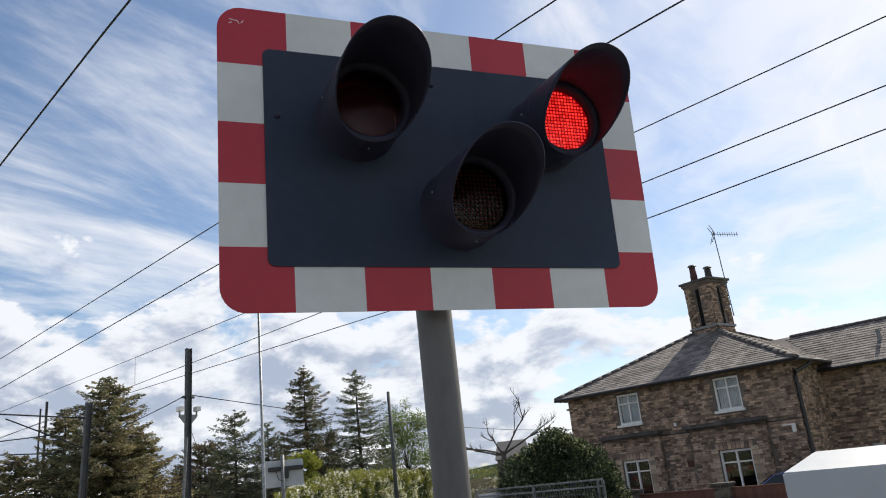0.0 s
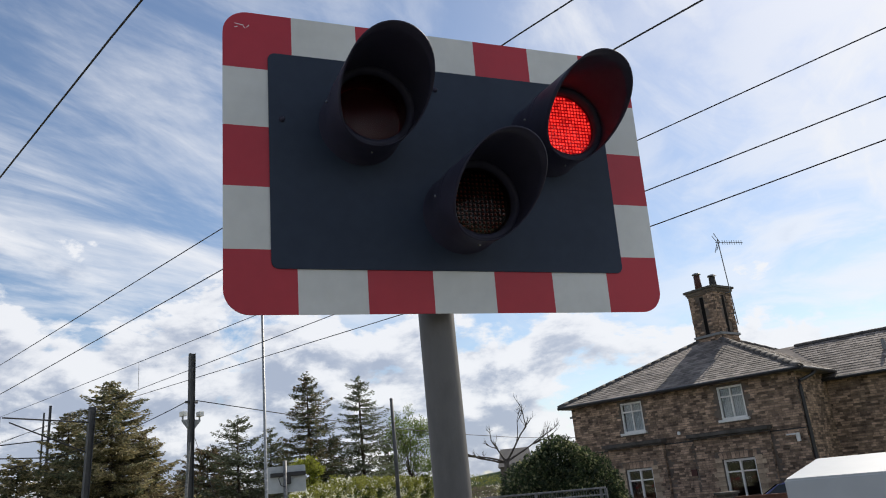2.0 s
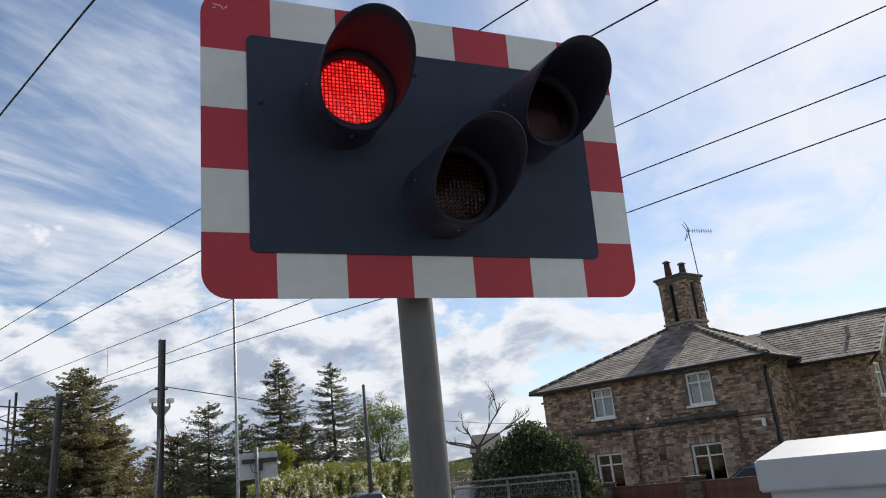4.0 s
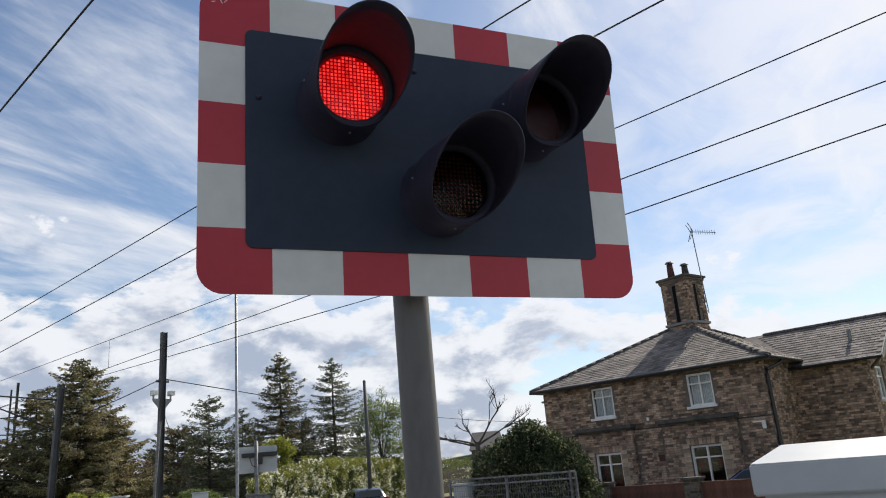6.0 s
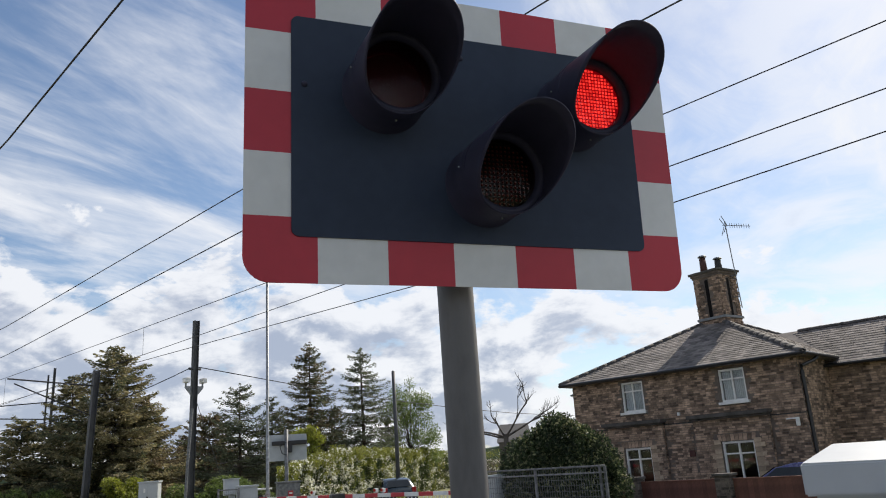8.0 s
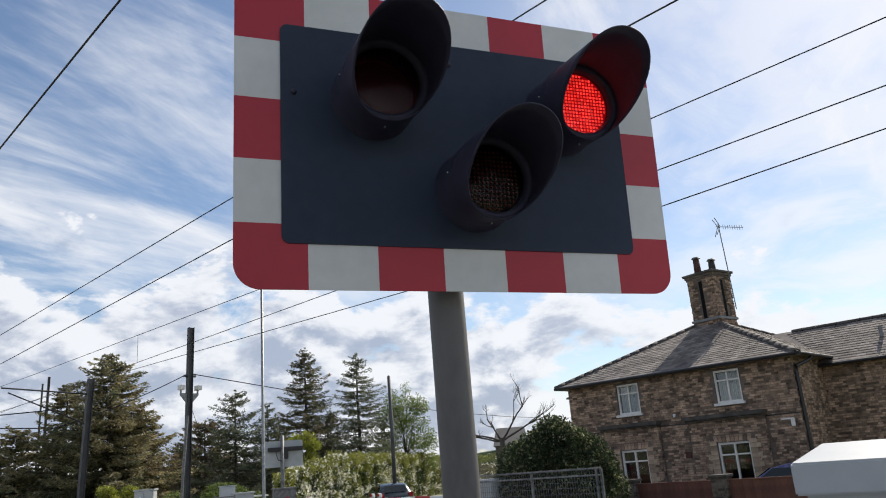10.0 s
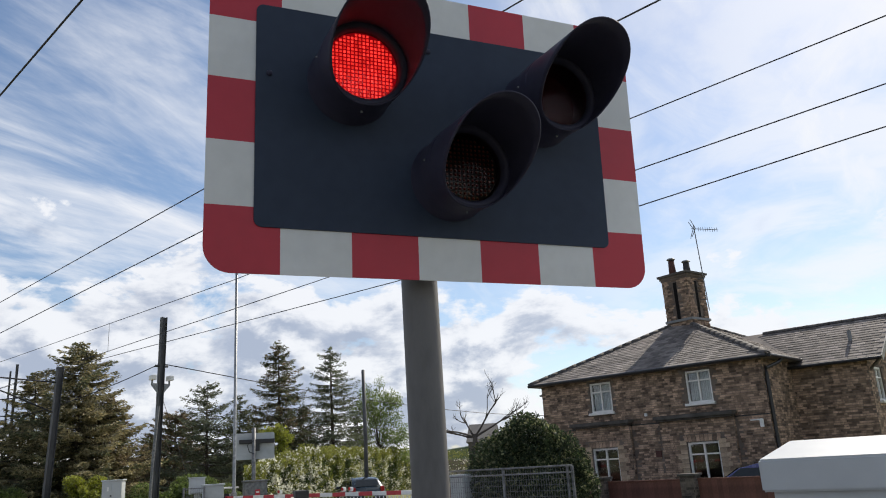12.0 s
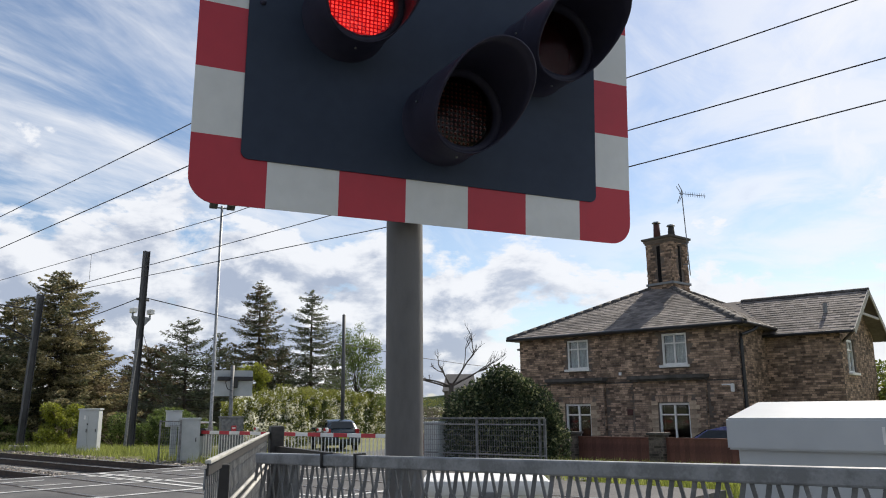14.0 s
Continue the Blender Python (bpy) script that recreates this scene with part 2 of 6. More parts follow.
M = {
    "red": material("red_sheeting", (0.41, 0.016, 0.034), (0.47, 0.021, 0.041), 0.42, scale=2.5, bump=0.02, bump_scale=300),
    "white": material("white_sheeting", (0.60, 0.61, 0.59), (0.70, 0.71, 0.69), 0.42, scale=2.5, bump=0.02, bump_scale=300),
    "black": material("satin_black_paint", (0.025, 0.036, 0.060), (0.034, 0.047, 0.075), 0.5, scale=3, bump=0.03, bump_scale=200),
    "hood": material("black_plastic", (0.030, 0.030, 0.050), (0.042, 0.041, 0.066), 0.45, scale=5, bump=0.03, bump_scale=250),
    "pole": material("weathered_grey_paint", (0.085, 0.082, 0.080), (0.135, 0.13, 0.125), 0.6, scale=5, bump=0.12, bump_scale=70, stretch=(1, 1, 0.35), spread=(0.3, 0.6)),
    "galv": material("galvanised_steel", (0.19, 0.20, 0.205), (0.34, 0.35, 0.355), 0.5, 0.5, scale=14, bump=0.05, bump_scale=120, island=0.08),
    "galv_dark": material("dull_steel", (0.12, 0.125, 0.13), (0.24, 0.245, 0.25), 0.6, 0.4, scale=10, bump=0.08),
    "galv_rail": material("mottled_galvanised_rail", (0.165, 0.172, 0.178), (0.265, 0.275, 0.282), 0.48, 0.3, scale=20, bump=0.05, bump_scale=120, spread=(0.40, 0.62)),
    "galv_lattice": material("dull_galvanised_mesh", (0.11, 0.115, 0.118), (0.20, 0.205, 0.21), 0.55, 0.3, scale=16, island=0.15),
    "pale_rail": material("pale_weathered_rail", (0.40, 0.39, 0.35), (0.56, 0.55, 0.50), 0.6, 0.0, scale=12, bump=0.05),
    "mast": material("mast_steel", (0.055, 0.057, 0.062), (0.105, 0.107, 0.112), 0.65, 0.3, scale=4, bump=0.08, stretch=(1, 1, 0.3)),
    "dark_steel": material("dark_painted_steel", (0.028, 0.027, 0.027), (0.060, 0.057, 0.055), 0.6, 0.2, scale=8, bump=0.1),
    "wire": plain("wire_copper", (0.035, 0.035, 0.04), 0.6, 0.3),
    "cabinet": material("grey_cabinet_paint", (0.36, 0.39, 0.40), (0.46, 0.49, 0.50), 0.5, scale=3, bump=0.03, spread=(0.3, 0.7)),
    "box": material("pale_cabinet_paint", (0.42, 0.445, 0.46), (0.50, 0.525, 0.535), 0.45, scale=1.6, bump=0.02, spread=(0.3, 0.7)),
    "white_paint": material("white_paint", (0.68, 0.68, 0.66), (0.80, 0.80, 0.78), 0.45, scale=4),
    "off_white": material("worn_white_line", (0.35, 0.35, 0.34), (0.70, 0.70, 0.68), 0.8, scale=3),
    "concrete": material("concrete", (0.28, 0.27, 0.25), (0.42, 0.41, 0.38), 0.85, scale=3, bump=0.2),
    "asphalt": material("asphalt", (0.070, 0.069, 0.069), (0.115, 0.113, 0.110), 0.85, scale=1.2, bump=0.3, bump_scale=90),
    "ballast": material("ballast", (0.17, 0.15, 0.13), (0.38, 0.34, 0.30), 0.9, scale=2, bump=0.6, bump_scale=18, island=0.4),
    "rail": material("rusty_rail", (0.030, 0.022, 0.018), (0.065, 0.045, 0.035), 0.7, 0.3, scale=5),
    "rail_head": plain("polished_rail", (0.45, 0.44, 0.43), 0.3, 0.9),
    "grass": material("grass_ground", (0.115, 0.122, 0.045), (0.215, 0.212, 0.085), 0.9, scale=0.35, bump=0.6, bump_scale=9, spread=(0.3, 0.7)),
    "blade": leaf_material("grass_blade", (0.20, 0.24, 0.045), (0.36, 0.39, 0.11), 0.35),
    "brick": material("buff_brick", (0.100, 0.067, 0.050), (0.450, 0.320, 0.228), 0.9, spread=(0.26, 0.74), scale=3.6, bump=0.6, bump_scale=30, island=0.66),
    "brick_one": material("single_brick", (0.100, 0.067, 0.050), (0.450, 0.320, 0.228), 0.9, spread=(0.26, 0.74), scale=3.6, bump=0.6, bump_scale=30, random_tone=0.66),
    "quoin": material("pale_buff_stone", (0.27, 0.20, 0.14), (0.46, 0.36, 0.26), 0.9, scale=3, bump=0.4, bump_scale=30, random_tone=0.3),
    "board": material("weathered_pale_board", (0.34, 0.32, 0.29), (0.48, 0.46, 0.42), 0.8, scale=4, bump=0.1),
    "mortar": material("mortar", (0.105, 0.084, 0.070), (0.185, 0.152, 0.128), 0.95, scale=1.5, bump=0.4),
    "stone": material("dark_stone", (0.05, 0.045, 0.04), (0.11, 0.10, 0.09), 0.85, scale=3, bump=0.3),
    "slate": material("slate", (0.115, 0.100, 0.092), (0.230, 0.200, 0.180), 0.85, scale=0.9, bump=0.25, bump_scale=40, island=0.45),
    "slate_one": material("single_slate", (0.118, 0.103, 0.094), (0.215, 0.190, 0.170), 0.85, scale=0.9, bump=0.25, bump_scale=40, random_tone=0.45),
    "ridge": material("ridge_tile", (0.050, 0.046, 0.044), (0.100, 0.090, 0.084), 0.8, scale=2, bump=0.3, random_tone=0.2),
    "lead": plain("lead_flashing", (0.22, 0.23, 0.24), 0.6),
    "gutter": plain("black_gutter", (0.018, 0.018, 0.02), 0.4),
    "upvc": material("white_frame", (0.70, 0.70, 0.68), (0.80, 0.80, 0.78), 0.35, scale=6),
    "curtain": plain("pale_curtain", (0.55, 0.57, 0.58), 0.9),
    "room": plain("dim_interior", (0.06, 0.055, 0.05), 0.9),
    "terracotta": plain("terracotta_pot", (0.085, 0.034, 0.028), 0.8, bump=0.2),
    "sooty": plain("sooty_pot", (0.045, 0.042, 0.042), 0.8, bump=0.2),
    "fence": material("red_brown_boards", (0.105, 0.042, 0.032), (0.18, 0.078, 0.056), 0.8, scale=2, bump=0.3, random_tone=0.18),
    "pier_brick": material("sooty_brick", (0.05, 0.042, 0.036), (0.15, 0.125, 0.105), 0.9, scale=2.5, bump=0.5, bump_scale=30, island=0.5),
    "bark": material("bark", (0.045, 0.036, 0.028), (0.11, 0.09, 0.07), 0.95, scale=3, bump=0.8, bump_scale=20),
    "bare": material("bare_wood", (0.055, 0.046, 0.040), (0.12, 0.105, 0.092), 0.95, scale=3, bump=0.5),
    "spruce": leaf_material("spruce_needles", (0.074, 0.086, 0.043), (0.156, 0.168, 0.085), 0.35),
    "spruce_blue": leaf_material("blue_spruce_needles", (0.092, 0.110, 0.070), (0.185, 0.208, 0.135), 0.35),
    "spruce_brown": leaf_material("dry_spruce_needles", (0.108, 0.082, 0.048), (0.230, 0.175, 0.100), 0.4),
    "cypress": leaf_material("cypress_sprays", (0.165, 0.150, 0.078), (0.375, 0.325, 0.170), 0.4),
    "birch_leaf": leaf_material("birch_leaves", (0.10, 0.15, 0.035), (0.22, 0.28, 0.08), 0.35),
    "laurel": leaf_material("laurel_leaves", (0.018, 0.032, 0.014), (0.05, 0.075, 0.03), 0.5),
    "laurel_pale": leaf_material("pale_laurel_leaves", (0.12, 0.14, 0.06), (0.26, 0.27, 0.14), 0.4),
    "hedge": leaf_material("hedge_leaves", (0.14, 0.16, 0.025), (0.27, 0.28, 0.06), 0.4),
    # darker copy of the hedge leaves; paints shade into the hedge's hollows
    "hedge_dark": leaf_material("dark_hedge_leaves", (0.035, 0.055, 0.018), (0.08, 0.11, 0.03), 0.4),
    "blossom": leaf_material("white_blossom", (0.62, 0.62, 0.52), (0.80, 0.80, 0.72), 0.2),
    "yellow_leaf": leaf_material("yellow_green_leaves", (0.20, 0.24, 0.02), (0.36, 0.38, 0.05), 0.35),
    "car": plain("dark_teal_car_paint", (0.022, 0.036, 0.042), 0.25, 0.3, coat=1.0),
    "tyre": plain("tyre_rubber", (0.012, 0.012, 0.013), 0.85),
    "alloy": plain("alloy", (0.45, 0.46, 0.47), 0.35, 0.8),
    "tail": plain("tail_lamp", (0.40, 0.015, 0.015), 0.2),
    "glass_dark": plain("dark_glass", (0.02, 0.024, 0.026), 0.06),
    "purple": plain("blue_car_paint", (0.05, 0.05, 0.16), 0.25, 0.2, coat=1.0),
    "dark_red": plain("carrier_back_red", (0.030, 0.003, 0.010), 0.6),
    "shutter": plain("matt_black", (0.006, 0.005, 0.005), 0.8),
    "led": glow("red_led", (1.0, 0.105, 0.075), 0.72, 0.6),
    "red_field": glow("red_led_backing", (0.60, 0.003, 0.030), 0.13),
    "led_off": plain("unlit_led", (0.20, 0.060, 0.045), 0.5),
    "lens_red": tinted_lens("red_lens", (0.95, 0.50, 0.52), 0.14),
    "lens_amber": tinted_lens("amber_lens", (0.80, 0.55, 0.48), 0.14),
    "sign_red": plain("notice_red", (0.50, 0.032, 0.045), 0.5),
    "hill": material("distant_wood", (0.055, 0.085, 0.06), (0.10, 0.135, 0.085), 0.95, scale=0.05),
    "far_roof": plain("far_slate_roof", (0.05, 0.05, 0.055), 0.7),
    "render": plain("far_rendered_wall", (0.14, 0.12, 0.10), 0.9),
}


def window_glass():
    m = bpy.data.materials.new("window_glass")
    m.use_nodes = True
    b = m.node_tree.nodes["Principled BSDF"]
    b.inputs["Base Color"].default_value = (0.9, 0.95, 0.95, 1)
    b.inputs["Roughness"].default_value, b.inputs["Transmission Weight"].default_value, b.inputs["IOR"].default_value = 0.02, 1.0, 1.45
    return m


M["glass"] = window_glass()
for key in ("black", "hood", "shutter"):
    M[key].node_tree.nodes["Principled BSDF"].inputs["Specular IOR Level"].default_value = 0.19


# ---- building blocks ----
U, NV = Vector((-0.419, 0.908, 0)), Vector((0.908, 0.419, 0))   # along the railway, across it
TURN = 65.2 - 90.0     # degrees: a thing's x axis lies along NV turned to face -U ... see at()


def sn(s, n, z=0.0):
    """A place from metres along and across the railway."""
    v = U * s + NV * n
    return Vector((v.x, v.y, z))


def polar(az, d, z=0.0):
    """A place from a bearing and a distance from where the camera stands."""
    return Vector((-0.9 + d * math.sin(radians(az)), -2.0 + d * math.cos(radians(az)), z))


def fall(n):
    """Height of the ground: level at the tracks, a little lower beyond them."""
    k = min(1.0, max(0.0, (n - 12.5) / 8.0))
    return -0.3 * k * k * (3 - 2 * k)


def ground_z(p):
    return fall(p.x * NV.x + p.y * NV.y)


def mesh_of(name, verts, faces, mat, smooth=False):
    me = bpy.data.meshes.new(name)
    me.from_pydata([tuple(v) for v in verts], [], faces)
    for x in (mat if isinstance(mat, (list, tuple)) else [mat]):
        me.materials.append(x)
    if smooth:
        me.shade_smooth()
    return me


def part(name, data, parent=None, label="", at=None, mat=None, smooth=False):
    """Links a bmesh or a mesh as one object under a thing or a part."""
    if isinstance(data, bmesh.types.BMesh):
        me = bpy.data.meshes.new(name)
        data.to_mesh(me)
        data.free()
        me.materials.append(mat)
        if smooth:
            me.shade_smooth()
    else:
        me = data
    ob = new(name, me)
    if at is not None:
        ob.matrix_basis = at
    if parent:
        ob.parent = parent
    if label:
        ob["label"] = label
    return ob


def thing(name, at, label, category, group="", kind=""):
    ob = new(name)
    ob.empty_display_size = 0.1
    ob.matrix_basis = at if isinstance(at, Matrix) else Matrix.Translation(at)
    return tagged(ob, label, category, group, kind)


def box_bm(size, centre=(0, 0, 0), bevel=0.0, bm=None, turn=None):
    bm = bm or bmesh.new()
    m = Matrix.Translation(centre) @ (turn or Matrix.Identity(4)) @ Matrix.Diagonal((*size, 1))
    r = bmesh.ops.create_cube(bm, size=1, matrix=m)
    if bevel:
        edges = list({e for v in r["verts"] for e in v.link_edges})
        bmesh.ops.bevel(bm, geom=edges, offset=bevel, segments=2, profile=0.6, affect="EDGES")
    return bm


def tube_bm(points, radius, sides=10, bm=None, radius_end=None, cap=True):
    """A round bar along points; it may taper."""
    bm = bm or bmesh.new()
    pts = [Vector(p) for p in points]
    rings = []
    for i, p in enumerate(pts):
        d = (pts[min(i + 1, len(pts) - 1)] - pts[max(i - 1, 0)]).normalized()
        ref = Vector((0, 0, 1)) if abs(d.z) < 0.9 else Vector((1, 0, 0))
        a = d.cross(ref).normalized()
        b = d.cross(a)
        k = i / max(1, len(pts) - 1)
        r = radius + ((radius_end if radius_end is not None else radius) - radius) * k
        rings.append([bm.verts.new(p + (a * math.cos(2 * math.pi * j / sides) + b * math.sin(2 * math.pi * j / sides)) * r) for j in range(sides)])
    for r0, r1 in zip(rings, rings[1:]):
        for j in range(sides):
            bm.faces.new((r0[j], r0[(j + 1) % sides], r1[(j + 1) % sides], r1[j]))
    if cap:
        bm.faces.new(rings[0][::-1])
        bm.faces.new(rings[-1])
    return bm


def bar_between(p, q, width, height, bm=None, bevel=0.0):
    """A flat bar from p to q."""
    p, q = Vector(p), Vector(q)
    d = q - p
    m = Matrix.Translation((p + q) / 2) @ d.to_track_quat("X", "Z").to_matrix().to_4x4()
    bm = bm or bmesh.new()
    r = bmesh.ops.create_cube(bm, size=1, matrix=m @ Matrix.Diagonal((d.length, width, height, 1)))
    if bevel:
        bmesh.ops.bevel(bm, geom=list({e for v in r["verts"] for e in v.link_edges}), offset=bevel, segments=2, affect="EDGES")
    return bm


def frame_at(origin, x_axis, z=0.0):
    """A pose whose x axis lies along x_axis on the level, z up."""
    x = Vector((x_axis[0], x_axis[1], 0)).normalized()
    y = Vector((0, 0, 1)).cross(x)
    m = Matrix((x, y, Vector((0, 0, 1)))).transposed().to_4x4()
    m.translation = Vector((origin[0], origin[1], origin[2] if len(origin) > 2 else z))
    return m


# ---- level crossing signal ----
BOARD_Z, BOARD_W, BOARD_H, LEAN = 2.106, 1.400, 0.914, 3.0
FLASH_START, FLASH_PERIOD = 0.160, 0.7245


def rounded_outline(x0, z0, x1, z1, r, steps=8):
    pts = []
    for cx, cz, a0 in ((x1 - r, z1 - r, 0), (x0 + r, z1 - r, 90), (x0 + r, z0 + r, 180), (x1 - r, z0 + r, 270)):
        for i in range(steps + 1):
            a = radians(a0 + 90 * i / steps)
            pts.append((cx + r * math.cos(a), cz + r * math.sin(a)))
    return pts


def clip_polygon(poly, axis, value, keep_more):
    out = []
    for i, p in enumerate(poly):
        q = poly[(i + 1) % len(poly)]
        pin, qin = (p[axis] >= value) == keep_more, (q[axis] >= value) == keep_more
        if pin:
            out.append(p)
        if pin != qin:
            k = (value - p[axis]) / (q[axis] - p[axis])
            out.append((p[0] + (q[0] - p[0]) * k, p[1] + (q[1] - p[1]) * k))
    return out


def slab(poly, y0, y1):
    """A plate with the outline poly in x and z, from y0 (front) to y1 (back)."""
    bm = bmesh.new()
    f = [bm.verts.new((x, y0, z)) for x, z in poly]
    k = [bm.verts.new((x, y1, z)) for x, z in poly]
    bm.faces.new(f)
    bm.faces.new(k[::-1])
    for i in range(len(poly)):
        j = (i + 1) % len(poly)
        bm.faces.new((f[j], f[i], k[i], k[j]))
    bmesh.ops.recalc_face_normals(bm, faces=bm.faces)
    return bm


def lathe(profile, sides=48):
    """Rings of (radius, y) round the y axis."""
    bm = bmesh.new()
    rings = [[bm.verts.new((r * math.cos(2 * math.pi * j / sides), y, r * math.sin(2 * math.pi * j / sides))) for j in range(sides)] for r, y in profile]
    for a, b in zip(rings, rings[1:]):
        for j in range(sides):
            bm.faces.new((a[j], a[(j + 1) % sides], b[(j + 1) % sides], b[j]))
    bmesh.ops.recalc_face_normals(bm, faces=bm.faces)
    return bm


LENS_Y, LENS_R = -0.152, 0.103


def visor():
    """A hood: a thin tube cut away below, longest at the top."""
    bm = bmesh.new()
    sides, rows = 56, 7
    rings = {}
    for skin, r in ((0, 0.126), (1, 0.122)):
        for j in range(sides):
            a = 2 * math.pi * j / sides
            k = (1 + math.sin(a)) / 2
            reach = 0.012 + 0.252 * (1 - (1 - k) ** 2.1) * k ** 0.60
            for i in range(rows):
                f = i / (rows - 1)
                rr = r * (1 + 0.015 * f)
                rings[skin, j, i] = bm.verts.new((rr * math.cos(a), LENS_Y + 0.03 - (reach + 0.03) * f, rr * math.sin(a) - 0.014 * f * reach / 0.268))
    for j in range(sides):
        k = (j + 1) % sides
        for i in range(rows - 1):
            bm.faces.new((rings[0, j, i], rings[0, k, i], rings[0, k, i + 1], rings[0, j, i + 1]))
            bm.faces.new((rings[1, k, i], rings[1, j, i], rings[1, j, i + 1], rings[1, k, i + 1]))
        bm.faces.new((rings[0, j, rows - 1], rings[0, k, rows - 1], rings[1, k, rows - 1], rings[1, j, rows - 1]))
    bmesh.ops.recalc_face_normals(bm, faces=bm.faces)
    return bm


def led_dots(radius, pitch, dot, y, sides=8):
    bm = bmesh.new()
    k = int(radius / pitch) + 1
    for i in range(-k, k + 1):
        for j in range(-k, k + 1):
            x, z = (i + 0.5) * pitch, (j + 0.5) * pitch
            if x * x + z * z < (radius - dot) ** 2:
                bmesh.ops.create_cone(bm, cap_ends=True, segments=sides, radius1=dot, radius2=dot * 0.5, depth=0.004,
                                      matrix=Matrix.Translation((x, y - 0.002, z)) @ pose(0, 0, 0, 90, 0, 0) @ pose(0, 0, 0, 0, 0, 45))
    return bm


def fluted_lens():
    """A shallow dish that bulges to the front, with upright flutes moulded into it."""
    bm = bmesh.new()
    pitch, step = 0.0132, 0.0033
    k = int(LENS_R / step)
    grid = {}
    for i in range(-k, k + 1):
        x = i * step
        half = math.sqrt(max(0.0, LENS_R ** 2 - x * x))
        rib = 0.0016 * abs(((x / pitch) % 1.0) * 2 - 1)
        for j in range(13):
            z = half * (j - 6) / 6
            grid[i, j] = bm.verts.new((x, LENS_Y + 0.016 - 0.010 * (1 - (x * x + z * z) / LENS_R ** 2) - rib, z))
    for i in range(-k, k):
        for j in range(12):
            bm.faces.new((grid[i, j], grid[i + 1, j], grid[i + 1, j + 1], grid[i, j + 1]))
    bmesh.ops.recalc_face_normals(bm, faces=bm.faces)
    return bm


CARRIERS = []


def signal_lamp(signal, x, z, lit, name):
    lamp = part(name, lathe([(0.096, 0.0), (0.127, 0.0), (0.127, -0.010), (0.124, -0.013), (0.124, -0.09), (0.1255, LENS_Y + 0.012), (0.1265, LENS_Y), (0.1262, LENS_Y - 0.006), (0.114, LENS_Y - 0.006), (LENS_R + 0.003, LENS_Y - 0.003), (LENS_R, LENS_Y + 0.03), (0.112, LENS_Y + 0.06), (0.112, 0.0)]),
                signal, "black lamp housing", Matrix.Translation((x, 0, z)), M["hood"], True)
    part("hood", visor(), lamp, "long cutaway black hood", mat=M["hood"], smooth=True)
    part("lens", fluted_lens(), lamp, "moulded %s lens" % ("red" if lit else "amber"), mat=M["lens_red" if lit else "lens_amber"])
    if lit:
        # an added carrier, not a real part: diodes on its face, dark red behind; it turns the diodes away to cut the
        # flash
        bm = slab([(0.105 * math.cos(2 * math.pi * j / 40), 0.105 * math.sin(2 * math.pi * j / 40)) for j in range(40)], -0.043, -0.036)
        for f in bm.faces:
            f.material_index = 1 if f.normal.y < -0.5 else 0
        dots = led_dots(0.104, 0.0112, 0.0050, -0.043, 4)
        for f in dots.faces:
            f.material_index = 2
        tmp = bpy.data.meshes.new("dots")
        dots.to_mesh(tmp)
        dots.free()
        bm.from_mesh(tmp)
        bpy.data.meshes.remove(tmp)
        ob = part("diode_carrier", bm, lamp, "added turning carrier with rows of red diodes", Matrix.Translation((0, LENS_Y + 0.068, 0)), M["dark_red"])
        ob.data.materials.append(M["red_field"])
        ob.data.materials.append(M["led"])
        CARRIERS.append(ob)
    else:
        back = LENS_Y + 0.034
        part("led_board", slab([(0.099 * math.cos(2 * math.pi * j / 40), 0.099 * math.sin(2 * math.pi * j / 40)) for j in range(40)], back, back + 0.01), lamp, "dark backing", mat=M["shutter"])
        part("led_array", led_dots(0.098, 0.0132, 0.0040, back), lamp, "rows of unlit amber diodes", mat=M["led_off"])
    for a in (172, 20, 270):
        part("screw", box_bm((0.006, 0.006, 0.006), (0.127 * math.cos(radians(a)), LENS_Y + 0.040, 0.127 * math.sin(radians(a))), 0.002), lamp, mat=M["galv"])
    return lamp


